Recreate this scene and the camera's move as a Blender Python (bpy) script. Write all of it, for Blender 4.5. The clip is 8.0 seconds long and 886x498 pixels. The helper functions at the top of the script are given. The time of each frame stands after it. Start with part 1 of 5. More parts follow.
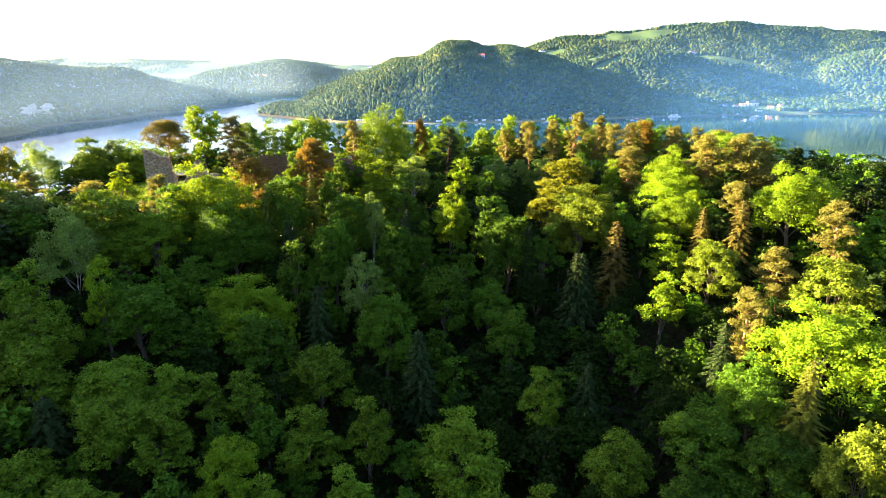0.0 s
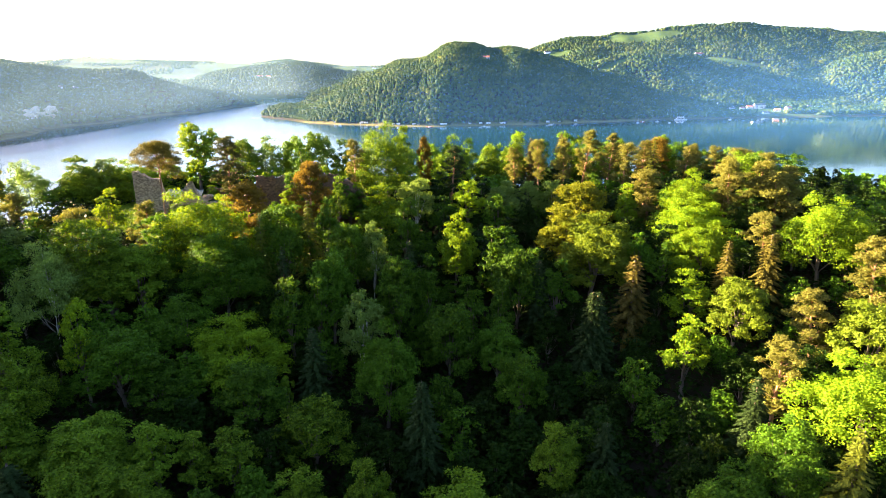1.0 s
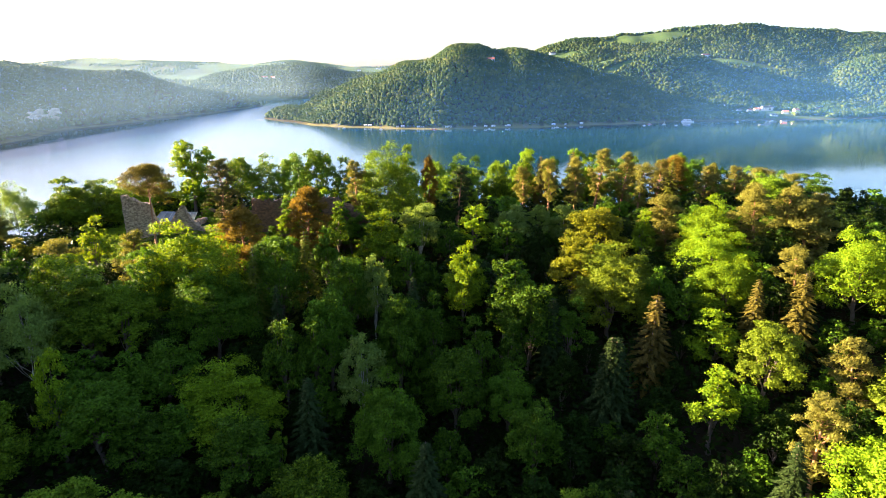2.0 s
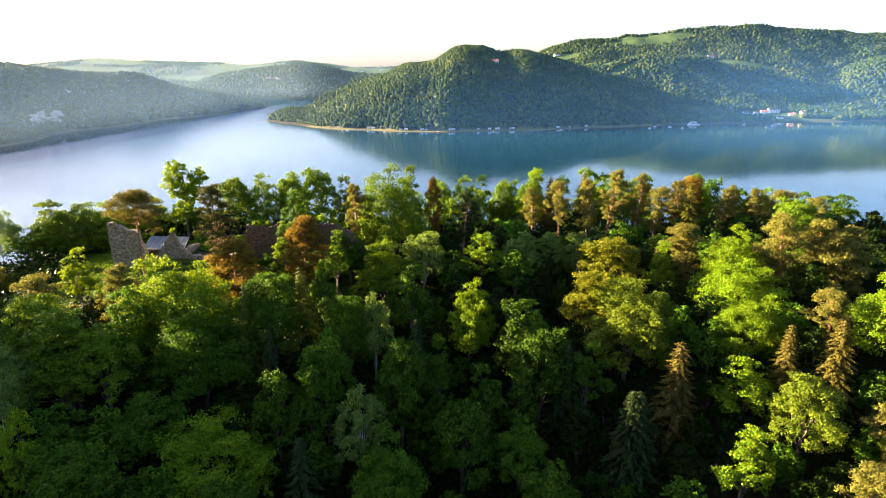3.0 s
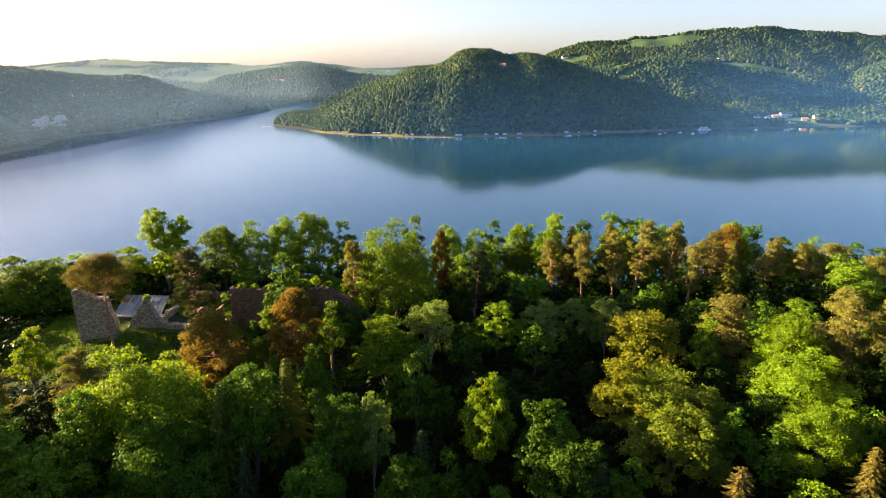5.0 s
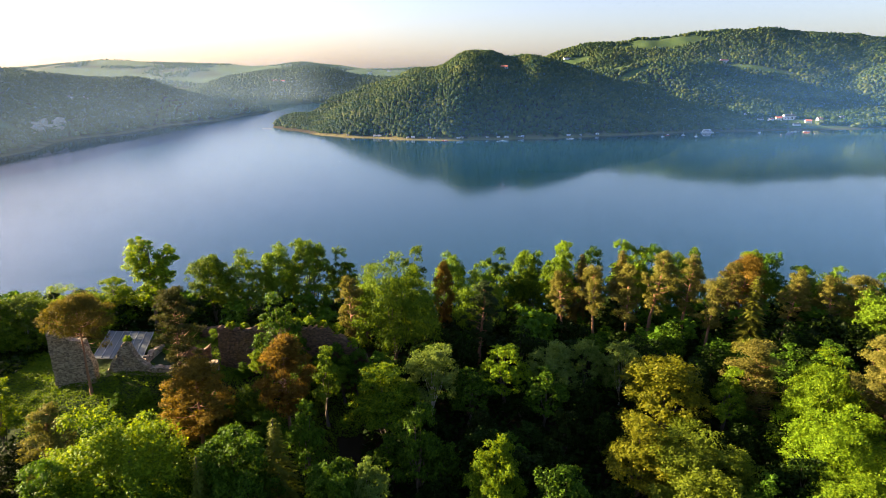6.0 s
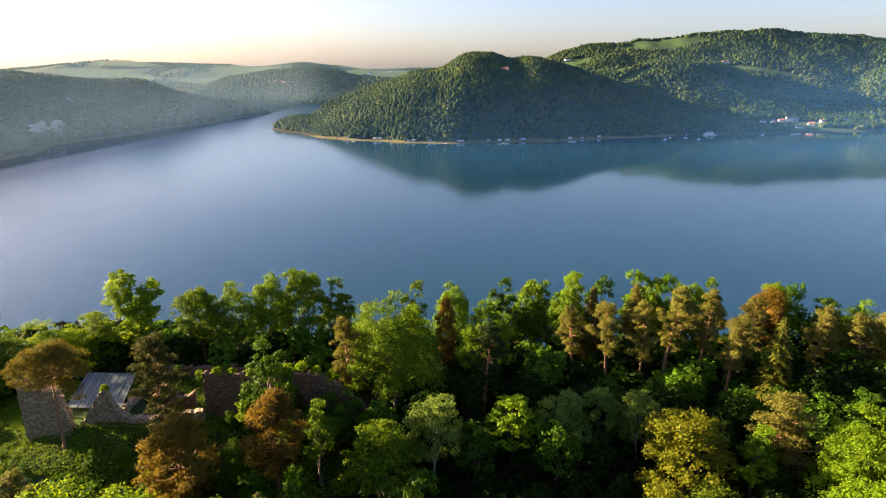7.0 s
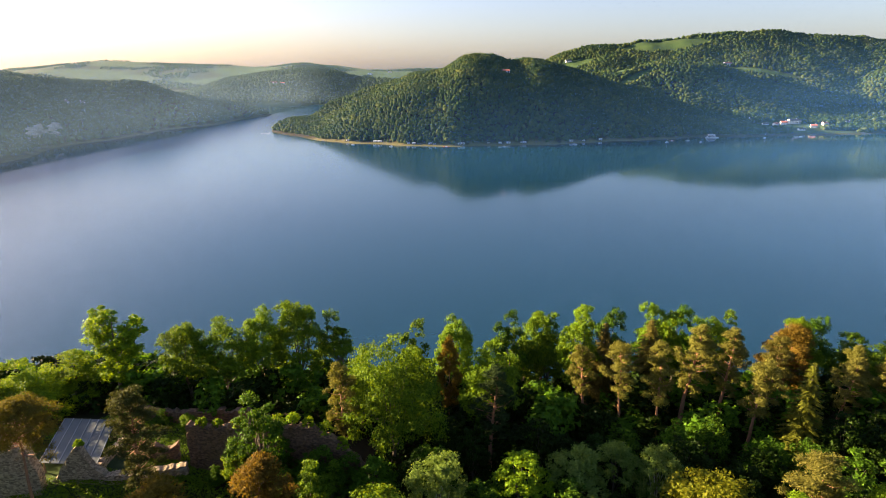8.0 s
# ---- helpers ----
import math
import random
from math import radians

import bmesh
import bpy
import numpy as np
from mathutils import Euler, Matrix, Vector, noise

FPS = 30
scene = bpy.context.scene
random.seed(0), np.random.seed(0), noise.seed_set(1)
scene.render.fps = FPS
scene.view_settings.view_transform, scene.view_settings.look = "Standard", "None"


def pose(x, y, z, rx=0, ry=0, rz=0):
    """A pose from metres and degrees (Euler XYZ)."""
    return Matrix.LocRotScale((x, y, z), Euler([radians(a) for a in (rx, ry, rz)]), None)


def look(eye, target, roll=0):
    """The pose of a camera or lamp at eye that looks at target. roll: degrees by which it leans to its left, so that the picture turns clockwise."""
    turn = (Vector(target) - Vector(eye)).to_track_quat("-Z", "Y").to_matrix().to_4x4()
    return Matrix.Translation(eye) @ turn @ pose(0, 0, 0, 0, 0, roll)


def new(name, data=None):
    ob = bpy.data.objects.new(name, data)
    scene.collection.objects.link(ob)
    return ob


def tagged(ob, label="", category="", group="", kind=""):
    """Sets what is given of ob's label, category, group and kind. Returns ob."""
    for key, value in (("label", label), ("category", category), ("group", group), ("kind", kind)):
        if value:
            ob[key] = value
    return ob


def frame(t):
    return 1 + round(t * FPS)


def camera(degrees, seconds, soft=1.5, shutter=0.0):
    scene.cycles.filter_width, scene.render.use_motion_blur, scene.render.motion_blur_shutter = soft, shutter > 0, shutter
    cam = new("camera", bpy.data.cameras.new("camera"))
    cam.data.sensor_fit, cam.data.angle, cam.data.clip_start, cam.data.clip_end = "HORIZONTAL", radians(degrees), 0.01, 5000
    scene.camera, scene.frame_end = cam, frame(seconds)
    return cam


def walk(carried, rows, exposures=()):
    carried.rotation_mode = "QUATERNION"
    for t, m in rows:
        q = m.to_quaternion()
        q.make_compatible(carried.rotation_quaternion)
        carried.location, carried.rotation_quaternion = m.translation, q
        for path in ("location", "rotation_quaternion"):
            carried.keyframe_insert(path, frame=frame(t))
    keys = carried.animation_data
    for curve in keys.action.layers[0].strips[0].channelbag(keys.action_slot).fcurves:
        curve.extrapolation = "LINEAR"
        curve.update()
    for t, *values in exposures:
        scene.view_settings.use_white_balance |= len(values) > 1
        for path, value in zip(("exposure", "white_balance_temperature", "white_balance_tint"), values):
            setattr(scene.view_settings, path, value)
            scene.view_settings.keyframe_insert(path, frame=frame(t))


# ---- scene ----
cam = camera(74.5, 8.0, soft=0.5)
METRES, EYE, TILT, LEAN, TURN = 76.0, 84.0, -16.8, 0.0, 0.0
ROWS = [
    (0.0, 0.0, 0.0, 0.0, 0.0, 0.0, -0.0),
    (0.5, -0.0019, 0.0475, 0.0399, 0.16, 0.01, -0.06),
    (1.0, -0.0041, 0.0949, 0.0797, 0.36, 0.02, -0.14),
    (1.5, -0.0064, 0.142, 0.1195, 0.59, 0.02, -0.21),
    (3.0, -0.0153, 0.2825, 0.2403, 1.09, 0.02, -0.4),
    (3.5, -0.0184, 0.329, 0.2808, 1.29, 0.01, -0.46),
    (4.0, -0.0217, 0.3759, 0.3216, 1.45, 0.01, -0.51),
    (4.5, -0.0253, 0.423, 0.3628, 1.57, 0.01, -0.56),
    (6.0, -0.0376, 0.5658, 0.4881, 1.74, -0.01, -0.64),
    (6.5, -0.0421, 0.6144, 0.5303, 1.76, -0.01, -0.65),
    (7.0, -0.0465, 0.6627, 0.5724, 1.78, -0.02, -0.67),
    (7.5, -0.0515, 0.7075, 0.6113, 1.78, -0.01, -0.69),
    (8.0, -0.0561, 0.755, 0.6531, 1.78, -0.02, -0.68),
]
EXPOSURES = [(0.0, 4.26, 6750, 19), (1.5, 3.94, 6750, 20), (3.5, 3.47, 6790, 22), (4.5, 3.20, 6840, 23), (6.5, 2.91, 6880, 24), (8.0, 2.80, 6880, 23)]
walk(cam, [(t, pose(0, 0, EYE, TILT, LEAN, TURN) @ pose(METRES * x, METRES * y, METRES * z, 90 + pitch, roll, yaw)) for t, x, y, z, yaw, pitch, roll in ROWS], EXPOSURES)

# ---- daylight: low warm morning sun from the west bank, clear sky ----
SUN_ELEVATION, SUN_AZIMUTH = 13.6, -73.5   # degrees; azimuth from straight ahead (+y), negative to the -x side
to_sun = Vector((math.sin(radians(SUN_AZIMUTH)) * math.cos(radians(SUN_ELEVATION)),
                 math.cos(radians(SUN_AZIMUTH)) * math.cos(radians(SUN_ELEVATION)),
                 math.sin(radians(SUN_ELEVATION))))
sun = new("sun", bpy.data.lights.new("sun", "SUN"))
sun.data.energy, sun.data.angle, sun.data.color = 5.0, radians(0.6), (1.0, 0.80, 0.46)
sun.matrix_world = look((0, 0, 400), Vector((0, 0, 400)) - to_sun)

world = bpy.data.worlds.new("sky")
scene.world = world
world.use_nodes = True
wn = world.node_tree.nodes
sky = wn.new("ShaderNodeTexSky")
sky.sky_type, sky.sun_disc = "NISHITA", False
sky.sun_elevation, sky.sun_rotation = radians(SUN_ELEVATION), radians(SUN_AZIMUTH)
sky.altitude, sky.air_density, sky.dust_density, sky.ozone_density = 100, 1.0, 2.2, 3.0
wn["Background"].inputs["Strength"].default_value = 0.045
rosy = wn.new("ShaderNodeMix")   # a little rosy morning haze in the whole sky
rosy.data_type, rosy.blend_type = "RGBA", "MULTIPLY"
rosy.inputs["Factor"].default_value = 1.0
rosy.inputs["B"].default_value = (1.03, 0.98, 1.03, 1)
world.node_tree.links.new(sky.outputs["Color"], rosy.inputs["A"])
world.node_tree.links.new(rosy.outputs["Result"], wn["Background"].inputs["Color"])

# ---- materials ----
def material(name):
    m = bpy.data.materials.new(name)
    m.use_nodes = True
    return m, m.node_tree.nodes, m.node_tree.links, m.node_tree.nodes["Principled BSDF"]


def mixed(nodes, links, a, b, factor):
    mix = nodes.new("ShaderNodeMix")
    mix.data_type = "RGBA"
    mix.inputs["A"].default_value, mix.inputs["B"].default_value = (*a, 1), (*b, 1)
    links.new(factor, mix.inputs["Factor"])
    return mix


def noise_of(nodes, links, scale, detail=4, coords="Object", rough=0.55):
    co = nodes.new("ShaderNodeTexCoord")
    tex = nodes.new("ShaderNodeTexNoise")
    tex.inputs["Scale"].default_value, tex.inputs["Detail"].default_value = scale, detail
    tex.inputs["Roughness"].default_value = rough
    links.new(co.outputs[coords], tex.inputs["Vector"])
    return tex


def bumped(nodes, links, height, strength, distance, bsdf):
    b = nodes.new("ShaderNodeBump")
    b.inputs["Strength"].default_value, b.inputs["Distance"].default_value = strength, distance
    links.new(height, b.inputs["Height"])
    links.new(b.outputs["Normal"], bsdf.inputs["Normal"])


def leaf_material(name, dark, light, passing=0.35, glow=(1.25, 1.2, 0.5), rough=0.55, spread=0.12, stands=0.0, single=True):
    """Leaves: each tree and each leaf a little different, part of the light passes through."""
    m, nodes, links, bsdf = material(name)
    info, geo = nodes.new("ShaderNodeObjectInfo"), nodes.new("ShaderNodeNewGeometry")
    add = nodes.new("ShaderNodeMath")
    add.operation = "MULTIPLY_ADD"
    add.inputs[1].default_value = 0.68
    half = nodes.new("ShaderNodeMath")
    half.operation = "MULTIPLY"
    half.inputs[1].default_value = 0.34
    links.new(info.outputs["Random"], half.inputs[0])
    if single:
        links.new(geo.outputs["Random Per Island"], add.inputs[0])
    else:   # a wood in one mesh: every tree has a tone of its own
        tone = nodes.new("ShaderNodeAttribute")
        tone.attribute_name = "tone"
        links.new(tone.outputs["Fac"], add.inputs[0])
        add.inputs[1].default_value = 0.9
        half.inputs[1].default_value = 0.1
    links.new(half.outputs[0], add.inputs[2])
    factor = add.outputs[0]
    if stands:   # stands of other species: broad uneven patches within one wood
        tex = noise_of(nodes, links, stands, 3)
        span, join = nodes.new("ShaderNodeMapRange"), nodes.new("ShaderNodeMath")
        span.inputs["From Min"].default_value, span.inputs["From Max"].default_value = 0.36, 0.66
        links.new(tex.outputs["Fac"], span.inputs["Value"])
        join.operation = "MULTIPLY"
        links.new(factor, join.inputs[0])
        links.new(span.outputs["Result"], join.inputs[1])
        factor = join.outputs[0]
    mix = mixed(nodes, links, dark, light, factor)
    hsv = nodes.new("ShaderNodeHueSaturation")
    hue = nodes.new("ShaderNodeMapRange")
    hue.inputs["To Min"].default_value, hue.inputs["To Max"].default_value = 0.5 - spread / 4, 0.5 + spread / 4
    links.new(info.outputs["Random"], hue.inputs["Value"])
    links.new(hue.outputs["Result"], hsv.inputs["Hue"])
    links.new(mix.outputs["Result"], hsv.inputs["Color"])
    links.new(hsv.outputs["Color"], bsdf.inputs["Base Color"])
    bsdf.inputs["Roughness"].default_value = rough
    bsdf.inputs["Specular IOR Level"].default_value = 0.05
    tint = nodes.new("ShaderNodeMix")
    tint.data_type, tint.blend_type = "RGBA", "MULTIPLY"
    tint.inputs["Factor"].default_value = 1.0
    tint.inputs["B"].default_value = (*glow, 1)
    links.new(hsv.outputs["Color"], tint.inputs["A"])
    trans, both = nodes.new("ShaderNodeBsdfTranslucent"), nodes.new("ShaderNodeMixShader")
    links.new(tint.outputs["Result"], trans.inputs["Color"])
    both.inputs["Fac"].default_value = passing
    links.new(bsdf.outputs[0], both.inputs[1])
    links.new(trans.outputs[0], both.inputs[2])
    links.new(both.outputs[0], nodes["Material Output"].inputs["Surface"])
    return m


LEAF_FRESH = leaf_material("fresh_beech_leaf", (0.024, 0.076, 0.004), (0.195, 0.322, 0.014), 0.40, (1.6, 1.2, 0.3), spread=0.025)
LEAF_GREEN = leaf_material("green_oak_leaf", (0.012, 0.046, 0.003), (0.156, 0.262, 0.015), 0.30, (1.45, 1.2, 0.3), spread=0.025)
# hornbeam leaf, also darkened to carry the shade of the hollow
LEAF_DEEP = leaf_material("deep_green_shade_leaf", (0.007, 0.030, 0.003), (0.084, 0.180, 0.011), 0.30, (1.4, 1.2, 0.3), spread=0.025)
# darkened green leaf: paints the shade under and between the crowns
LEAF_SHADED = leaf_material("shade_darkened_leaf", (0.003, 0.011, 0.001), (0.018, 0.040, 0.003), 0.12, (1.35, 1.2, 0.3), spread=0.05)
LEAF_PALE = leaf_material("pale_willow_leaf", (0.058, 0.110, 0.020), (0.170, 0.250, 0.050), 0.40, spread=0.05)
LEAF_OLIVE = leaf_material("yellow_olive_leaf", (0.060, 0.090, 0.006), (0.190, 0.190, 0.011), 0.36, spread=0.06)
NEEDLE_PINE = leaf_material("pine_needle", (0.062, 0.072, 0.015), (0.190, 0.176, 0.036), 0.32, rough=0.7, spread=0.06)
NEEDLE_RUST = leaf_material("rusty_pine_needle", (0.082, 0.060, 0.009), (0.208, 0.134, 0.021), 0.38, rough=0.7, spread=0.04)
NEEDLE_OCHRE = leaf_material("ochre_pine_needle", (0.040, 0.042, 0.009), (0.135, 0.104, 0.018), 0.30, rough=0.7, spread=0.04)
NEEDLE_BROWN = leaf_material("brown_cone_needle", (0.055, 0.052, 0.012), (0.150, 0.118, 0.024), 0.28, rough=0.7, spread=0.04)
NEEDLE_OLIVE = leaf_material("olive_pine_needle", (0.022, 0.032, 0.008), (0.070, 0.070, 0.014), 0.22, rough=0.7, spread=0.04)
NEEDLE_SPRUCE = leaf_material("spruce_needle", (0.010, 0.022, 0.006), (0.032, 0.054, 0.014), 0.10, rough=0.7, spread=0.04)
NEEDLE_LARCH = leaf_material("larch_needle", (0.065, 0.092, 0.010), (0.115, 0.135, 0.016), 0.30)
LEAF_LIME = leaf_material("lime_leaf", (0.052, 0.096, 0.008), (0.165, 0.220, 0.018), 0.40, spread=0.06)
# far leaves mixed bluer and paler than near ones: some haze in the colour
LEAF_FAR = leaf_material("far_wood_haze_leaf", (0.036, 0.076, 0.022), (0.155, 0.178, 0.036), 0.55, (1.1, 1.1, 0.8), spread=0.05, stands=0.022, single=False)
LEAF_FARTHER = leaf_material("farther_wood_haze_leaf", (0.036, 0.072, 0.028), (0.090, 0.132, 0.052), 0.58, (1.1, 1.1, 0.8), spread=0.05, stands=0.014, single=False)
LEAF_HERB = leaf_material("herb_leaf", (0.060, 0.118, 0.006), (0.150, 0.215, 0.011), 0.32)


def bark_material(name, a, b):
    m, nodes, links, bsdf = material(name)
    tex = noise_of(nodes, links, 3.0, 6)
    mix = mixed(nodes, links, a, b, tex.outputs["Fac"])
    links.new(mix.outputs["Result"], bsdf.inputs["Base Color"])
    bsdf.inputs["Roughness"].default_value = 0.9
    bumped(nodes, links, tex.outputs["Fac"], 0.8, 0.06, bsdf)
    return m


BARK = bark_material("grey_brown_bark", (0.05, 0.038, 0.026), (0.14, 0.11, 0.08))
BARK_PINE = bark_material("reddish_pine_bark", (0.14, 0.065, 0.032), (0.34, 0.17, 0.085))
BARK_BIRCH = bark_material("pale_birch_bark", (0.20, 0.18, 0.15), (0.55, 0.52, 0.46))


def ground_material():
    """Forest litter, grass on the meadows by a patchy growth of its own, pale silt near the water line."""
    m, nodes, links, bsdf = material("forest_and_meadow_ground")
    fine, broad = noise_of(nodes, links, 0.5, 8), noise_of(nodes, links, 0.02, 5)
    litter = mixed(nodes, links, (0.014, 0.012, 0.007), (0.034, 0.027, 0.015), fine.outputs["Fac"])
    grass = mixed(nodes, links, (0.026, 0.068, 0.022), (0.070, 0.105, 0.034), broad.outputs["Fac"])
    silt = mixed(nodes, links, (0.090, 0.088, 0.032), (0.175, 0.155, 0.066), fine.outputs["Fac"])
    att = nodes.new("ShaderNodeAttribute")
    att.attribute_name = "cover"
    split = nodes.new("ShaderNodeSeparateColor")
    links.new(att.outputs["Color"], split.inputs["Color"])
    one, two = nodes.new("ShaderNodeMix"), nodes.new("ShaderNodeMix")
    one.data_type = two.data_type = "RGBA"
    links.new(split.outputs["Red"], one.inputs["Factor"])
    links.new(litter.outputs["Result"], one.inputs["A"])
    links.new(grass.outputs["Result"], one.inputs["B"])
    links.new(split.outputs["Green"], two.inputs["Factor"])
    links.new(one.outputs["Result"], two.inputs["A"])
    links.new(silt.outputs["Result"], two.inputs["B"])
    links.new(two.outputs["Result"], bsdf.inputs["Base Color"])
    bsdf.inputs["Roughness"].default_value = 0.95
    bsdf.inputs["Specular IOR Level"].default_value = 0.04
    bumped(nodes, links, fine.outputs["Fac"], 0.6, 0.4, bsdf)
    return m


GROUND = ground_material()


def water_material():
    """Clear deep water: a mirror in the lee of the hills, ruffled by a morning breeze from the line off the west bank to the open lake."""
    m, nodes, links, bsdf = material("reservoir_water")
    bsdf.inputs["Base Color"].default_value = (0.004, 0.031, 0.060, 1)
    bsdf.inputs["Specular IOR Level"].default_value = 0.5
    bsdf.inputs["IOR"].default_value = 1.333
    co, axes = nodes.new("ShaderNodeTexCoord"), nodes.new("ShaderNodeSeparateXYZ")
    links.new(co.outputs["Object"], axes.inputs["Vector"])

    def span(value, a, b, c, d):
        r = nodes.new("ShaderNodeMapRange")
        r.interpolation_type = "SMOOTHSTEP"
        for key, v in (("From Min", a), ("From Max", b), ("To Min", c), ("To Max", d)):
            r.inputs[key].default_value = v
        links.new(value, r.inputs["Value"])
        return r.outputs["Result"]

    def joined(kind, a, b):
        q = nodes.new("ShaderNodeMath")
        q.operation = kind
        for slot, v in enumerate((a, b)):
            if isinstance(v, float):
                q.inputs[slot].default_value = v
            else:
                links.new(v, q.inputs[slot])
        return q.outputs[0]

    lee = span(axes.outputs["X"], -575.0, -535.0, 0.0, 1.0)
    fading = span(axes.outputs["X"], -900.0, 260.0, 1.0, 0.05)
    wind = joined("MULTIPLY", joined("MULTIPLY", lee, fading), span(axes.outputs["Y"], -900.0, 4600.0, 1.0, 0.2))
    links.new(joined("ADD", joined("MULTIPLY", wind, 0.30), 0.05), bsdf.inputs["Roughness"])
    ripple = noise_of(nodes, links, 0.30, 3)
    bumped(nodes, links, ripple.outputs["Fac"], 0.08, 0.25, bsdf)
    # a patch of sharper wavelets off the west bank
    shift, ball = nodes.new("ShaderNodeMapping"), nodes.new("ShaderNodeTexGradient")
    shift.vector_type, ball.gradient_type = "TEXTURE", "SPHERICAL"
    shift.inputs["Location"].default_value, shift.inputs["Scale"].default_value = (-345, 505, 0), (130, 60, 100)
    links.new(co.outputs["Object"], shift.inputs["Vector"])
    links.new(shift.outputs["Vector"], ball.inputs["Vector"])
    links.new(span(ball.outputs["Fac"], 0.0, 0.7, 0.05, 0.6), nodes["Bump"].inputs["Strength"])
    return m


WATER = water_material()


def plain_material(name, a, b, scale=2.0, rough=0.8, bump=0.02, metal=0.0):
    m, nodes, links, bsdf = material(name)
    tex = noise_of(nodes, links, scale, 6)
    mix = mixed(nodes, links, a, b, tex.outputs["Fac"])
    links.new(mix.outputs["Result"], bsdf.inputs["Base Color"])
    bsdf.inputs["Roughness"].default_value, bsdf.inputs["Metallic"].default_value = rough, metal
    bumped(nodes, links, tex.outputs["Fac"], 0.5, bump, bsdf)
    return m


PLASTER = plain_material("white_plaster", (0.66, 0.64, 0.60), (0.80, 0.78, 0.74))
ROOF_RED = plain_material("red_roof_tile", (0.36, 0.10, 0.06), (0.50, 0.16, 0.09), 4.0)
ROOF_DARK = plain_material("dark_roof_sheet", (0.06, 0.055, 0.05), (0.14, 0.12, 0.11), 3.0)
TIMBER = plain_material("weathered_timber", (0.10, 0.07, 0.045), (0.22, 0.16, 0.11), 5.0)
GLASS_DARK = plain_material("dark_window_glass", (0.02, 0.025, 0.03), (0.03, 0.035, 0.04), 1.0, 0.15, 0.001)
HULL_WHITE = plain_material("white_boat_hull", (0.70, 0.70, 0.68), (0.82, 0.82, 0.80), 1.0, 0.35, 0.002)
HULL_RED = plain_material("red_boat_hull", (0.42, 0.05, 0.04), (0.55, 0.10, 0.07), 1.0, 0.4, 0.002)


def veil_material(name, most, colour):
    """Translucent sheet standing in for haze: faint, denser in noise patches, thinning out to its rims."""
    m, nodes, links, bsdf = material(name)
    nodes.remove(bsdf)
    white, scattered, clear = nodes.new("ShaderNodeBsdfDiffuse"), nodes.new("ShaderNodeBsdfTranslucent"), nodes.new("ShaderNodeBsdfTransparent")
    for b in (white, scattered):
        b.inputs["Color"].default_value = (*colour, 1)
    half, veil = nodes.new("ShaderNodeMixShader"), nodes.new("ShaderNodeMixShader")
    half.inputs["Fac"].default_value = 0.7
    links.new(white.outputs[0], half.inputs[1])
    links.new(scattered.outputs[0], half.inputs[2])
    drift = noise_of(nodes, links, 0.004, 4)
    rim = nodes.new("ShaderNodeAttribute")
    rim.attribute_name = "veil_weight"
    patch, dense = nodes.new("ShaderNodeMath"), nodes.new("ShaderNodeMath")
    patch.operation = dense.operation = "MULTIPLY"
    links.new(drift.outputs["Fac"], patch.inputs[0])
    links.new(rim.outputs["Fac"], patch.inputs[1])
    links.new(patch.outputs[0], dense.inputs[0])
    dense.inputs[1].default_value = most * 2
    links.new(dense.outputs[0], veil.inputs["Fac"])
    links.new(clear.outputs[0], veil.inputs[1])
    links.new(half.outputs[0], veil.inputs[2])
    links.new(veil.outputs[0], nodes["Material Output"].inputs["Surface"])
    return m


# haze tints: blue in front, bluer-grey far off, paler copy for sunlit haze
BLUE_HAZE = veil_material("blue_haze_sheet", 0.10, (0.11, 0.36, 0.88))
FAR_HAZE = veil_material("far_haze_sheet", 0.10, (0.20, 0.43, 0.80))
HAZE = veil_material("pale_sunlit_haze_sheet", 0.10, (0.36, 0.55, 0.79))

# ---- helpers for meshes ----
def quick_mesh(name, verts, faces, mat, smooth=False):
    """A mesh from arrays: verts (n, 3), faces (m, 3 or 4)."""
    verts, faces = np.asarray(verts, "f4"), np.asarray(faces, "i4")
    me, k = bpy.data.meshes.new(name), faces.shape[1]
    me.vertices.add(len(verts))
    me.vertices.foreach_set("co", verts.ravel())
    me.loops.add(faces.size)
    me.loops.foreach_set("vertex_index", faces.ravel())
    me.polygons.add(len(faces))
    me.polygons.foreach_set("loop_start", np.arange(0, faces.size, k, dtype="i4"))
    me.polygons.foreach_set("use_smooth", np.full(len(faces), smooth))
    me.materials.append(mat)
    me.update(calc_edges=True)
    me.validate()
    return me


def part(name, data, mat, parent, label=""):
    """One mesh object under a thing or a part; data is a bmesh or a mesh."""
    if isinstance(data, bmesh.types.BMesh):
        me = bpy.data.meshes.new(name)
        data.to_mesh(me)
        data.free()
        me.materials.append(mat)
    else:
        me = data
    ob = new(name, me)
    ob.parent = parent
    return tagged(ob, label=label)


def thing(name, m=None, label="", category="", group="", kind=""):
    ob = new(name)
    ob.empty_display_size = 0.5
    if m is not None:
        ob.matrix_world = m
    return tagged(ob, label, category, group, kind)


# ---- the land: one sheet, with the wooded spur in front, the lake basin and the hills round it ----
def smooth01(v):
    v = np.clip(v, 0, 1)
    return v * v * (3 - 2 * v)


def waves(x, y, size, seed):
    """A cheap rolling relief between -1 and 1."""
    rng = np.random.RandomState(seed)
    out = np.zeros(np.shape(x))
    for k in range(6):
        a, s = rng.uniform(0, math.tau), size / (1.0 + 0.55 * k)
        out = out + np.sin((np.cos(a) * x + np.sin(a) * y) / s + rng.uniform(0, 9)) / (1 + 0.6 * k)
    return out / 2.6


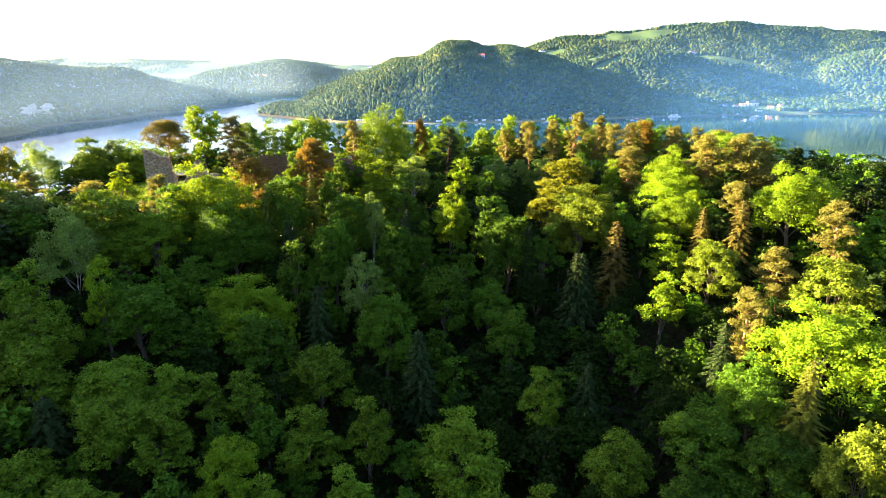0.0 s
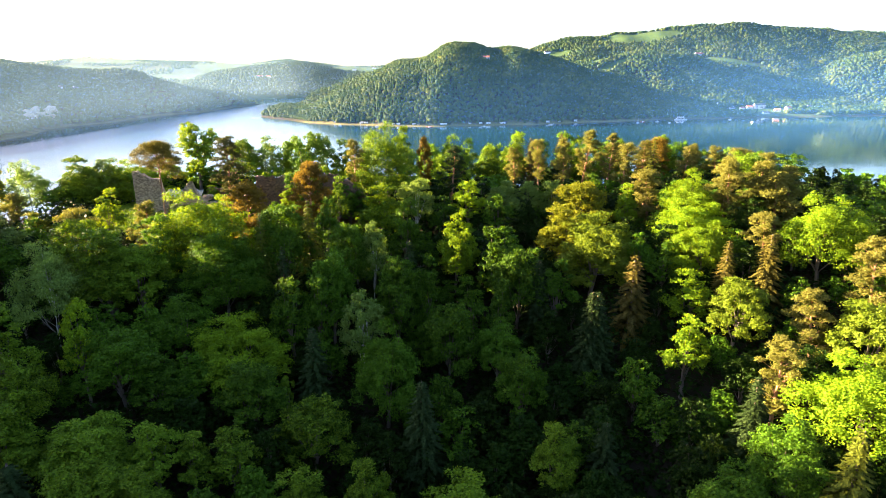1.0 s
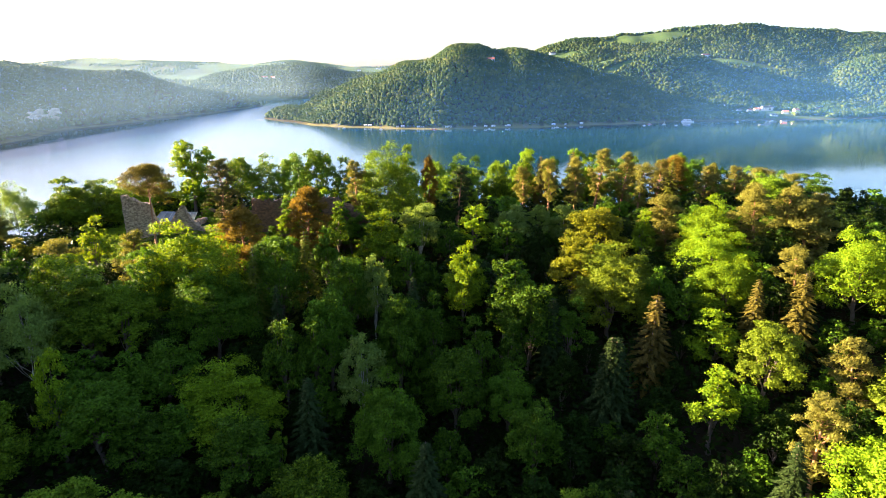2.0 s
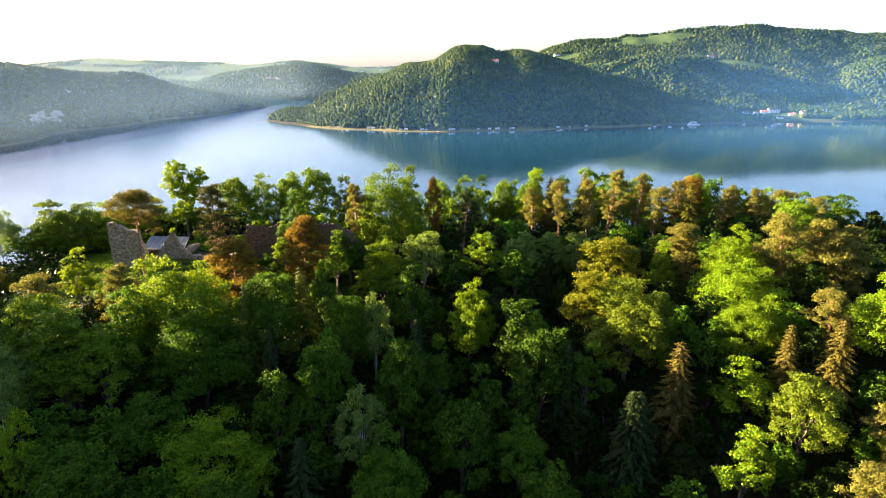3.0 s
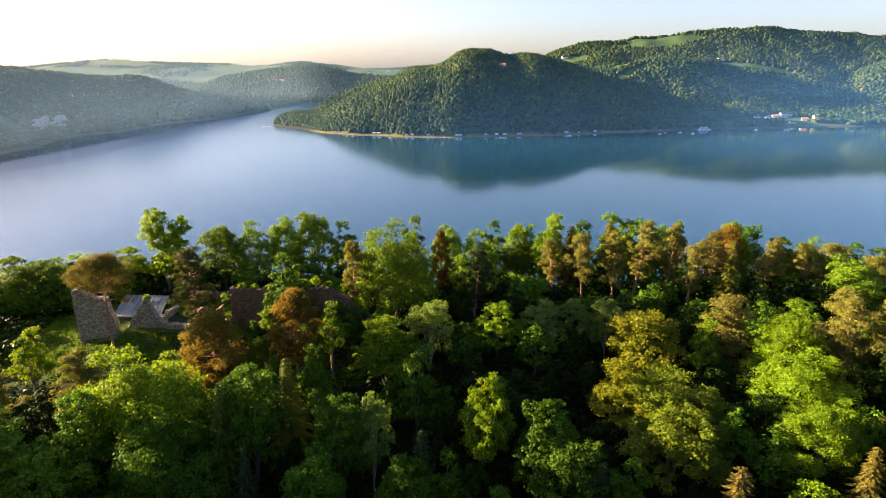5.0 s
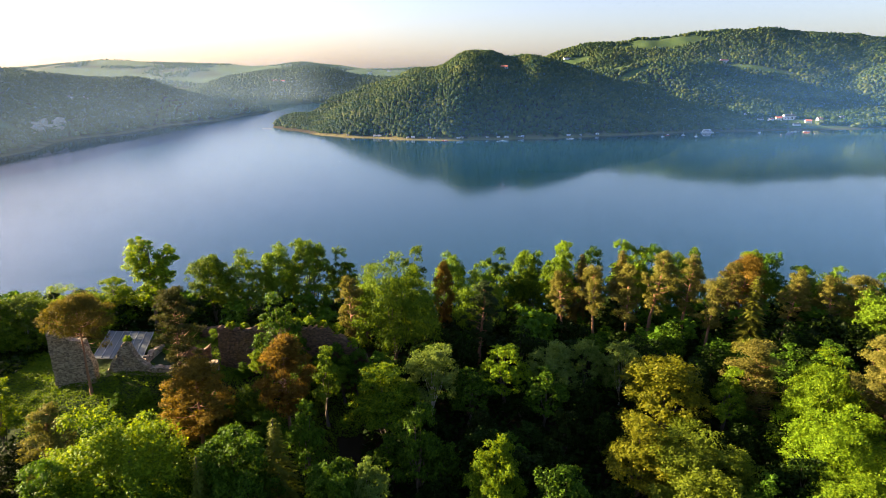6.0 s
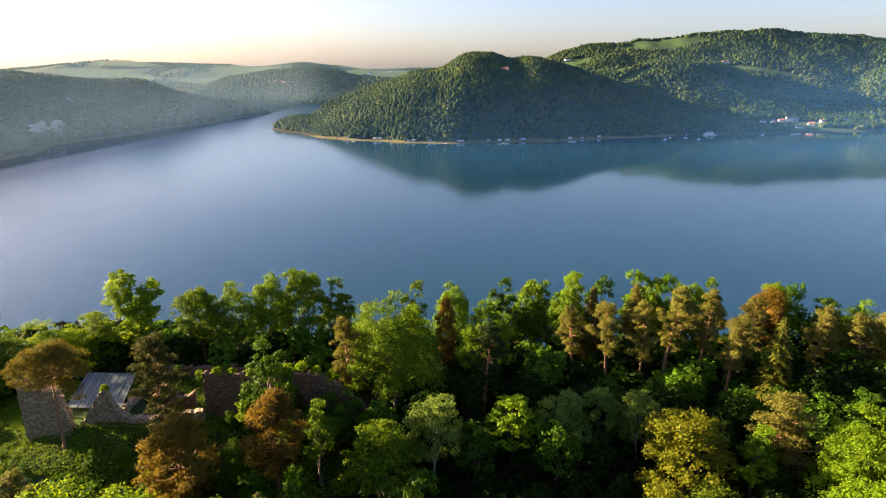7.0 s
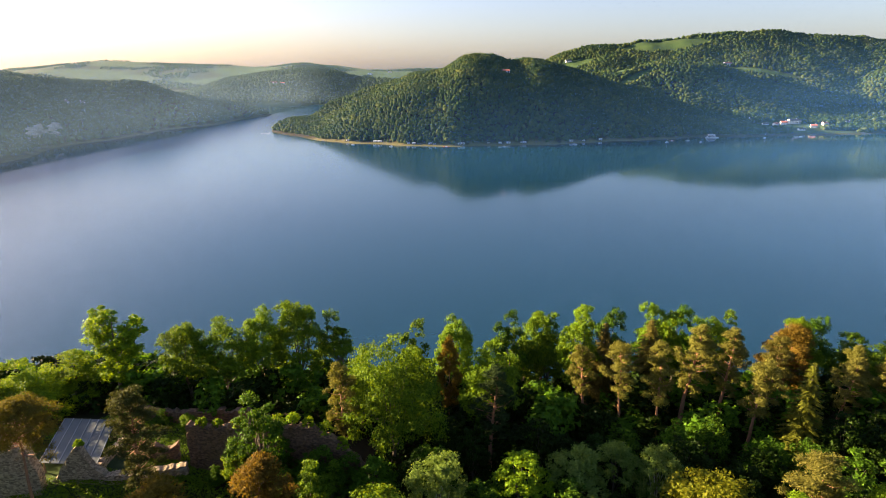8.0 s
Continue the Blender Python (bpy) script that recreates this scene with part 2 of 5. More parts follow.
def bump_hill(x, y, cx, cy, sx, sy, h, turn=0.0):
    c, s = math.cos(radians(turn)), math.sin(radians(turn))
    u, v = ((x - cx) * c + (y - cy) * s) / sx, (-(x - cx) * s + (y - cy) * c) / sy
    return h * np.exp(-(u * u + v * v))


def spur(x, y):
    """The near land: a wooded hollow that climbs to the ruin's ridge, then falls to the lake."""
    g = np.interp(y, (-400, -150, -40, 20, 60, 90, 120, 140, 165, 185, 225, 250, 300), (150, 110, 40, 20, 24, 33, 47, 52, 53, 45, 12, -3, -12))
    near = smooth01((135 - y) / 40)
    # last term lifts unseen ground left of x -66 to shade the hollow
    g = g + near * (12.5 * (1 - np.exp(-((x - 2) / 52) ** 2)) + np.interp(y, (30, 60, 92, 104, 116), (0.15, 0.29, 0.68, 0.48, 0.05)) * np.clip(-x - 66, 0, 45))
    g = g + bump_hill(x, y, -60, 145, 34, 20, 6) + bump_hill(x, y, 75, 130, 35, 35, 5)
    g = g + bump_hill(x, y, -58, 133, 27, 8, 1.6)
    # unseen rise added left of the view, to block sun from the hollow
    g = g + bump_hill(x, y, -130, 117, 20, 13, 28)
    g = g + 1.2 * waves(x, y, 14, 3)
    fall = smooth01((np.abs(x + 40) - 330) / 300) * np.clip((y + 60) / 120, 0, 1)
    tip = smooth01((-92 - x) / 60) * smooth01((y - 128) / 25)
    return g - fall * (g + 15) - tip * 38


SHORE_X = (-450, -377, -323, -276, -215, -114, -20, 72, 170, 278, 456, 630, 847, 1162, 2500)
SHORE_Y = (1330, 1228, 1177, 1121, 1071, 1036, 1025, 1046, 1075, 1124, 1201, 1231, 1287, 1353, 1500)
BANK_Y = (0, 400, 650, 811, 977, 1101, 1286, 1462, 1549, 1760, 1860, 2000, 2600, 5200)
BANK_X = (-560, -590, -605, -608, -646, -627, -616, -565, -564, -550, -640, -850, -1500, -1900)
MAIN_X = (-470, -429, -390, -300, -265, -228, -153, -103, -35, -22, 8, 57, 98, 143, 198, 280, 355, 417, 456, 496, 560, 640, 800)
MAIN_Z = (-4, 4, 8, 7, 12, 48, 82, 106, 115, 131, 143, 142, 127, 133, 123, 95, 80, 70, 48, 26, 12, 3, 0)
BACK_X = (-430, -300, -150, 60, 184, 269, 328, 411, 471, 565, 647, 728, 833, 974, 1091, 1283, 1507, 2200)
BACK_Z = (0, 8, 35, 90, 128, 140, 170, 187, 185, 199, 206, 217, 225, 224, 214, 209, 201, 150)
LIT_X = (-430, -345, -260, -190, -100, 60, 180, 264, 352, 425, 524, 641, 778, 929, 1085, 1181, 1600)
LIT_Z = (4, 30, 58, 82, 98, 85, 60, 92, 103, 115, 137, 132, 86, 50, 112, 140, 150)
MID_X = (-1400, -1311, -1176, -1014, -839, -666, -549, -448, -298, -101, 300)
MID_Z = (0, 5, 29, 87, 113, 126, 112, 88, 82, 82, 90)
FAR_X = (-4130, -3302, -2786, -2474, -2169, -1841, -1344, -1095, -796, -527, -310, -82, 699, 3000)
FAR_Z = (123, 117, 150, 186, 176, 158, 148, 174, 134, 131, 142, 132, 115, 120)
WEST_Y = (0, 300, 800, 1161, 1262, 1329, 1394, 1432, 1500, 1574, 1657, 1749, 1860)
WEST_Z = (110, 110, 112, 112, 109, 93, 87, 87, 68, 49, 36, 5, 0)
WEST_W = (400, 400, 390, 373, 315, 270, 235, 215, 180, 120, 60, 25, 10)


def ramp(u):
    return np.sin(np.clip(u, 0, 1) * math.pi / 2)


def crest(x, places, heights, width):
    """A crest line without kinks."""
    return sum(np.interp(x + o * width, places, heights) for o in (-1, -0.6, -0.2, 0.2, 0.6, 1)) / 6


def far_land(x, y):
    """The hills across the lake, each a crest line with its own slope, the wooded headland and the long west bank."""
    shore = crest(x, SHORE_X, SHORE_Y, 40) + 4 * np.sin(x / 31.0) + 3 * np.sin(x / 13.0)
    inland = y - shore
    top_y = np.interp(x, (-430, -250, 0), (1275, 1350, 1400))
    front = ramp((inland - 14) / np.maximum(top_y - shore - 14, 40)) ** 0.9
    main = crest(x, MAIN_X, MAIN_Z, 18) * np.where(y < top_y, front, np.exp(-((y - top_y) / 260) ** 2))
    lit = crest(x, LIT_X, LIT_Z, 50) * np.where(y < 1680, np.exp(-((1680 - y) / 175) ** 2), np.exp(-((y - 1680) / 260) ** 2))
    back = crest(x, BACK_X, BACK_Z, 50) * np.where(y < 2000, np.clip((y - 1430) / 570, 0, 1) ** 1.1, np.exp(-((y - 2000) / 500) ** 2))
    hills = np.maximum(np.maximum(main, lit), back) + (7.5 * waves(x, y * 0.5, 44, 5) + 3.5 * waves(x, y, 25, 6)) * smooth01(inland / 150)
    beach = 0.3 + 1.6 * smooth01(inland / 16) + 0.03 * np.clip(inland - 16, 0, 200)
    right = np.where(inland > 0, np.maximum(hills, 0) + beach, np.maximum(-12, inland * 0.12))
    shut = smooth01((x + 424 + np.maximum(y - 1300, 0) * -0.10) / 40)
    right = right * shut - 12 * (1 - shut)
    bank = np.interp(y, BANK_Y, BANK_X) + 7 * np.sin(y / 43.0) + 3 * np.sin(y / 17.0)
    w = bank - x
    wide = np.interp(y, WEST_Y, WEST_W)
    hw = np.interp(y, WEST_Y, WEST_Z) * np.where(w < wide, ramp((w - 8) / wide), np.exp(-((w - wide) / 420) ** 2)) + (5 * waves(x * 0.5, y, 50, 8) + 2 * waves(x, y, 25, 7)) * smooth01(w / 120)
    hw = hw * smooth01((2100 - y) / 240)
    west = np.where(w > 0, np.maximum(hw, 0) + 0.3 + 2.2 * smooth01(w / 14), np.maximum(-12, w * 0.2))
    mid = np.interp(x, MID_X, MID_Z) * np.where(y < 2700, ramp((y - 2285) / 415), np.exp(-((y - 2700) / 500) ** 2))
    far = np.interp(x, FAR_X, FAR_Z) * np.where(y < 4300, ramp((y - 2900) / 1400) ** 1.2, 1.0)
    behind = np.where(y > 2285 + 8 * np.sin(x / 60.0), np.maximum(mid, far) + 4 * waves(x, y, 150, 9) * smooth01((y - 2500) / 300) + 2, -8)
    return np.maximum(np.maximum(right, west), behind)


def land(x, y):
    x, y = np.asarray(x, float), np.asarray(y, float)
    return np.where(y < 420, np.maximum(spur(x, y), np.where(x < -420, far_land(x, y), -12)), far_land(x, y))


def meadow(x, y):
    """Where grass grows instead of trees on the far hills: 0 to 1."""
    def patch(cx, cy, sx, sy, turn=0.0):
        c, k = math.cos(radians(turn)), math.sin(radians(turn))
        u, v = ((x - cx) * c + (y - cy) * k) / sx, (-(x - cx) * k + (y - cy) * c) / sy
        return np.exp(-(u * u + v * v) ** 2)
    a = patch(610, 1962, 135, 50) + patch(330, 1905, 55, 32) + patch(425, 1665, 58, 26, 35) + patch(800, 1740, 110, 16, -25)
    b = patch(190, 1480, 60, 18) + patch(-730, 930, 55, 40) + 0.85 * patch(700, 1290, 120, 26) + 0.95 * patch(690, 1352, 105, 34) + patch(418, 1596, 48, 14, 30) + patch(459, 1622, 40, 12, 30) + patch(220, 1345, 40, 12) + 0.8 * patch(786, 1734, 60, 18, -20)
    c = smooth01((y - 3150) / 150) * smooth01(waves(x, y, 130, 21) * 4 + 0.6) * 0.8
    d = smooth01((y - 2680) / 60) * smooth01((x + 560) / 80) * smooth01((3100 - y) / 60)
    return np.clip(a + b + c + d, 0, 1)


def build_land():
    u = np.linspace(-1, 1, 361)
    xs = 130 * u + 170 * np.sinh(4.05 * u) * 1.0
    v = np.linspace(0, 1, 420)
    ys = -900 + np.cumsum(np.concatenate(([0], np.interp(np.linspace(0, 1, 419), (0, 0.12, 0.2, 0.48, 0.58, 0.85, 1), (30, 10, 2.6, 2.6, 12, 14, 90)))))
    gx, gy = np.meshgrid(xs, ys)
    gz = land(gx, gy)
    verts = np.stack([gx, gy, gz], -1).reshape(-1, 3)
    nx, ny = len(xs), len(ys)
    i = (np.arange(ny - 1)[:, None] * nx + np.arange(nx - 1)[None, :]).ravel()
    me = quick_mesh("ground", verts, np.stack([i, i + 1, i + nx + 1, i + nx], 1), GROUND, True)
    col = me.attributes.new("cover", "FLOAT_COLOR", "POINT")
    grass = np.maximum(meadow(verts[:, 0], verts[:, 1]), 0.8 * smooth01((verts[:, 1] - 1700) / 200) * (1 - 0.55 * smooth01((verts[:, 1] - 2500) / 100)))
    knoll = np.exp(-(((verts[:, 0] + 75) / 24) ** 2 + ((verts[:, 1] - 137) / 12) ** 2))
    silt = (np.abs(verts[:, 2] - 0.6) < 1.6) * np.where(verts[:, 0] < -500, 0.45, (0.15 + 0.85 * smooth01((verts[:, 0] + 290) / 30)) * (1 - 0.75 * smooth01((verts[:, 0] - 330) / 120)))
    cover = np.stack([np.clip(grass + knoll, 0, 1), silt, 0 * silt, 0 * silt + 1], 1).astype("f4")
    col.data.foreach_set("color", cover.ravel())
    return tagged(new("ground", me), "wooded hilly ground with meadows and a pale silty shore", "ground", kind="structure")


build_land()
far_edge = 4900.0
lake = quick_mesh("water", [(-far_edge, 150, 0), (far_edge, 150, 0), (far_edge, far_edge, 0), (-far_edge, far_edge, 0)], [(0, 1, 2, 3)], WATER)
tagged(new("water", lake), "calm blue reservoir water with faint ripples", "water", kind="structure")


def haze_sheets(a, b, height, depth, weight, seed, mat=None):
    """Tall translucent sheets from a to b that lay haze over the hills behind: one behind the other, thinning upwards
    and to the ends.
    """
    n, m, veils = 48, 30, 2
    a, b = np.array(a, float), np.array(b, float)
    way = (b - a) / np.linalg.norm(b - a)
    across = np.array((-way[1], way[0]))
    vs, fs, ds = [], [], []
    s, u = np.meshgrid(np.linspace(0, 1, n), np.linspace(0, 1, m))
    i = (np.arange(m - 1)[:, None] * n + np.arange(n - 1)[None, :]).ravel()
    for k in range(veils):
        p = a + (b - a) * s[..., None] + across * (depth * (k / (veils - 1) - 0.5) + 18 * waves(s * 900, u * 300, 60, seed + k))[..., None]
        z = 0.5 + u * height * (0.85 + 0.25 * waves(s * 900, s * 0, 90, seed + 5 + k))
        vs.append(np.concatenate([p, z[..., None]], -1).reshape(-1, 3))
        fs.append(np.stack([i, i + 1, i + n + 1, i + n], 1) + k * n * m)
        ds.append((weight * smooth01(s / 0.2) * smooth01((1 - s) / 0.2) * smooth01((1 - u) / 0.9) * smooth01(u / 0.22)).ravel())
    me = quick_mesh("mist", np.concatenate(vs), np.concatenate(fs), mat or BLUE_HAZE, True)
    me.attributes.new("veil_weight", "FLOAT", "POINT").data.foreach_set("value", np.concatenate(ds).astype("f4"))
    tagged(new("mist", me), "translucent sheets standing in for mist and haze over the lake", "mist", kind="stuff")


# one pair of sheets before each range, to lay haze over it
haze_sheets((-800, 600), (1300, 620), 230, 60, 0.35, 41)
haze_sheets((60, 690), (2300, 720), 220, 50, 0.44, 45)
haze_sheets((-470, 100), (-450, 2100), 260, 50, 0.21, 49, HAZE)
haze_sheets((-2300, 2130), (900, 2180), 260, 80, 0.28, 53, HAZE)
haze_sheets((-4800, 3150), (2500, 3150), 360, 160, 0.42, 59, FAR_HAZE)
haze_sheets((330, 1480), (2700, 1500), 300, 60, 0.25, 63)

# ---- trees ----
def leaf_cards(centres, normals, length, width, rng, fold=0.25, along=None):
    """Folded diamond leaves: one quad each, length along a random or given direction."""
    n = len(centres)
    normals = normals / np.maximum(np.linalg.norm(normals, axis=1, keepdims=True), 1e-6)
    ref = rng.normal(size=(n, 3)) if along is None else along
    u = ref - (ref * normals).sum(1, keepdims=True) * normals
    u /= np.maximum(np.linalg.norm(u, axis=1, keepdims=True), 1e-6)
    v = np.cross(normals, u)
    L = (length * rng.uniform(0.7, 1.3, (n, 1))) / 2
    W = (width * rng.uniform(0.7, 1.3, (n, 1))) / 2
    dip = normals * (-fold) * W
    verts = np.stack([centres - u * L, centres + v * W + dip, centres + u * L, centres - v * W + dip], 1).reshape(-1, 3)
    faces = np.arange(n * 4).reshape(-1, 4)
    return verts, faces


def leaf_blades(centres, normals, length, width, rng, along=None):
    """Small pointed leaves or needle sprays: one triangle each."""
    n = len(centres)
    normals = normals / np.maximum(np.linalg.norm(normals, axis=1, keepdims=True), 1e-6)
    ref = rng.normal(size=(n, 3)) if along is None else along
    u = ref - (ref * normals).sum(1, keepdims=True) * normals
    u /= np.maximum(np.linalg.norm(u, axis=1, keepdims=True), 1e-6)
    v = np.cross(normals, u)
    L, W = length * rng.uniform(0.65, 1.35, (n, 1)) / 2, width * rng.uniform(0.65, 1.35, (n, 1)) / 2
    verts = np.stack([centres - u * L + v * W, centres - u * L * rng.uniform(0.3, 1.0, (n, 1)) - v * W, centres + u * L], 1).reshape(-1, 3)
    return verts, np.arange(n * 3).reshape(-1, 3)


def tubes(paths, sides=6):
    """Tapered round limbs; each path is a list of (x, y, z, radius)."""
    verts, faces = [], []
    for path in paths:
        base = len(verts)
        for k, (x, y, z, r) in enumerate(path):
            for s in range(sides):
                a = math.tau * s / sides
                verts.append((x + r * math.cos(a), y + r * math.sin(a), z))
            if k:
                for s in range(sides):
                    t = (s + 1) % sides
                    o = base + (k - 1) * sides
                    faces.append((o + s, o + t, o + sides + t, o + sides + s))
    return np.array(verts), np.array(faces)


def trunk_paths(h, r, lean, rng, bend=0.25):
    pts, x, y = [], 0.0, 0.0
    for k in range(7):
        f = k / 6
        pts.append((x, y, h * f - 0.6 * (k == 0), r * (1.15 - 0.95 * f) + (0.25 * r if k == 0 else 0)))
        x, y = x + lean[0] / 6 + rng.uniform(-bend, bend), y + lean[1] / 6 + rng.uniform(-bend, bend)
    return pts


def limb(a, b, r, rng):
    a, b = np.array(a), np.array(b)
    mid = (a + b) / 2 + np.array((0, 0, -0.08)) * np.linalg.norm(b - a) + rng.uniform(-0.2, 0.2, 3)
    return [(*a, r), (*mid, r * 0.65), (*b, r * 0.2)]


def unit(v):
    return v / np.maximum(np.linalg.norm(v, axis=-1, keepdims=True), 1e-6)


def broadleaf(seed, R, H, bottom, leaves, leaf=0.62, lobes=34, stout=1.0):
    """Crown of boughs, each a cluster of leafy sprays with dark gaps between, round a forked trunk. Returns (crown, trunk, limbs) arrays."""
    rng = np.random.RandomState(seed)
    mid, half = (H + bottom) / 2, (H - bottom) / 2
    boughs = max(12, int(lobes * 0.22))
    # golden spiral over the crown, loosened, so that no side stays bald
    k = np.arange(boughs)
    up = 1 - 1.62 * (k + 0.5) / boughs
    a = k * 2.39996 + rng.uniform(-0.45, 0.45, boughs)
    up = np.clip(up + rng.uniform(-0.16, 0.16, boughs), -0.72, 1.0)
    flat = np.sqrt(np.maximum(0, 1 - up * up))
    d = np.stack([flat * np.cos(a), flat * np.sin(a), up], 1)
    uneven = 1 + 0.15 * np.sin(a * 2 + rng.uniform(0, 6)) + 0.16 * np.sin(a * 3 + up * 4 + rng.uniform(0, 6))
    f = rng.uniform(0.50, 0.86, boughs) * uneven
    taper = 1.0 - 0.28 * np.maximum(up, 0)
    size = R * rng.uniform(0.27, 0.44, boughs) * min(1.25, math.sqrt(40 / boughs) * 0.6 + 0.4)
    bough = np.stack([d[:, 0] * R * f * taper, d[:, 1] * R * f * taper, mid + up * half * f * 0.95], 1)
    # sprays sit on the upper and outer side of their bough
    per = 11
    e = unit(rng.normal(size=(boughs, per, 3)) + 0.75 * d[:, None, :] + np.array((0, 0, 0.45)))
    spray = bough[:, None, :] + e * (size[:, None] * rng.uniform(0.62, 1.12, (boughs, per)))[..., None] * np.array((1.0, 1.0, 0.72))
    rad = size[:, None] * rng.uniform(0.24, 0.50, (boughs, per))
    spray, rad = spray.reshape(-1, 3), rad.ravel()
    which = rng.choice(len(rad), leaves, p=rad ** 2 / (rad ** 2).sum())
    q = unit(rng.normal(size=(leaves, 3)) + np.array((0, 0, 0.35)))
    c = spray[which] + q * (rad[which] * rng.uniform(0.35, 1.2, leaves))[:, None] * np.array((1.0, 1.0, 0.62))
    out = unit(c - np.array((0, 0, mid - half * 0.3)))
    normal = q * 0.5 + out * 0.4 + np.array((0, 0, 0.4)) + rng.normal(size=(leaves, 3)) * 0.65
    crown = leaf_blades(c, normal, leaf, leaf * 0.8, rng)
    trunk = [trunk_paths(bottom + half * 0.8, 0.024 * H * stout, rng.uniform(-0.8, 0.8, 2), rng)]
    top = trunk[0]
    limbs = [limb(top[rng.randint(2, 6)][:3], bough[n] * np.array((0.8, 0.8, 0.97)), 0.009 * H * stout, rng) for n in rng.choice(boughs, min(boughs, 14), replace=False)]
    return crown, tubes(trunk, 7), tubes(limbs, 4)


def clumped(seed, clumps, leaves, leaf=0.36, fork=0.5):
    """Open crown: separate leafy clumps (x, y, z, radius, half height) with light between them and a trunk that shows."""
    rng = np.random.RandomState(seed)
    size = np.array([c[3] ** 1.4 * c[4] for c in clumps])
    cs, ns, limbs = [], [], []
    H = max(c[2] + c[4] for c in clumps)
    stem = trunk_paths(H * 0.88, 0.017 * H, rng.uniform(-0.6, 0.6, 2), rng, 0.2)
    sx = np.array(stem)
    for (x, y, z, r, half), share in zip(clumps, size / size.sum()):
        n, k = int(leaves * share), max(8, int(5 * r * half))
        d = rng.normal(size=(k, 3))
        d /= np.linalg.norm(d, axis=1, keepdims=True)
        lob = np.array((x, y, z)) + d * rng.uniform(0.35, 0.95, (k, 1)) * np.array((r, r, half))
        rad = rng.uniform(0.35, 0.75, k) * min(1.3, 0.45 * r + 0.25)
        w = rng.randint(0, k, n)
        e = rng.normal(size=(n, 3))
        e /= np.linalg.norm(e, axis=1, keepdims=True)
        cs.append(lob[w] + e * rad[w][:, None] * rng.uniform(0.6, 1.15, (n, 1)) * np.array((1, 1, 0.75)))
        ns.append(e + np.array((0, 0, 0.4)) + rng.normal(size=(n, 3)) * 0.4)
        zs = max(z - half - 0.6 * math.hypot(x, y), H * fork * 0.6)
        limbs.append(limb((np.interp(zs, sx[:, 2], sx[:, 0]), np.interp(zs, sx[:, 2], sx[:, 1]), zs), (x, y, z), 0.007 * H, rng))
        for q in range(3):
            limbs.append(limb((x, y, z), lob[rng.randint(k)], 0.003 * H, rng))
    crown = leaf_blades(np.concatenate(cs), np.concatenate(ns), leaf, leaf * 0.8, rng)
    return crown, tubes([stem], 7), tubes(limbs, 4)


def conifer(seed, R, H, bottom, cards, spacing=0.62):
    """Spruce: whorls of drooping boughs on a straight stem."""
    rng = np.random.RandomState(seed)
    cs, ns, al, limbs = [], [], [], []
    z = bottom
    levels = []
    while z < H - 0.3:
        levels.append(z)
        z += spacing * rng.uniform(0.8, 1.2)
    per = cards / max(1, sum(((H - q) / (H - bottom)) ** 0.85 + 0.12 for q in levels))
    for q in levels:
        f = ((H - q) / (H - bottom))
        reach = R * (f ** 0.85) * rng.uniform(0.85, 1.1) + 0.15
        boughs = rng.randint(6, 9)
        a0 = rng.uniform(0, math.tau)
        many = max(3, int(per * (f ** 0.85 + 0.12) / boughs))
        for b in range(boughs):
            a = a0 + math.tau * b / boughs + rng.uniform(-0.25, 0.25)
            ln = reach * rng.uniform(0.75, 1.12)
            t = np.sqrt(rng.uniform(0.03, 1.0, many))
            droop = -0.38 * t * t * ln + 0.12 * t * ln
            side = rng.normal(size=many) * 0.20 * ln * (1.05 - t)
            x, y = np.cos(a) * t * ln - np.sin(a) * side, np.sin(a) * t * ln + np.cos(a) * side
            cs.append(np.stack([x, y, q + droop - np.abs(side) * 0.25], 1))
            way = np.stack([np.cos(a) - np.sin(a) * side / ln, np.sin(a) + np.cos(a) * side / ln, -0.45 * t], 1)
            al.append(way + rng.normal(size=(many, 3)) * 0.25)
            ns.append(np.stack([0.35 * np.cos(a) + 0 * t, 0.35 * np.sin(a) + 0 * t, 1 + 0 * t], 1) + rng.normal(size=(many, 3)) * 0.3)
            if b % 3 == 0:
                limbs.append([(0, 0, q, 0.05), (math.cos(a) * ln * 0.8, math.sin(a) * ln * 0.8, q - 0.14 * ln, 0.015)])
    crown = leaf_blades(np.concatenate(cs), np.concatenate(ns), 0.42, 0.18, rng, np.concatenate(al))
    trunk = [trunk_paths(H * 0.97, 0.017 * H, (0, 0), rng, 0.06)]
    return crown, tubes(trunk, 7), tubes(limbs, 3)


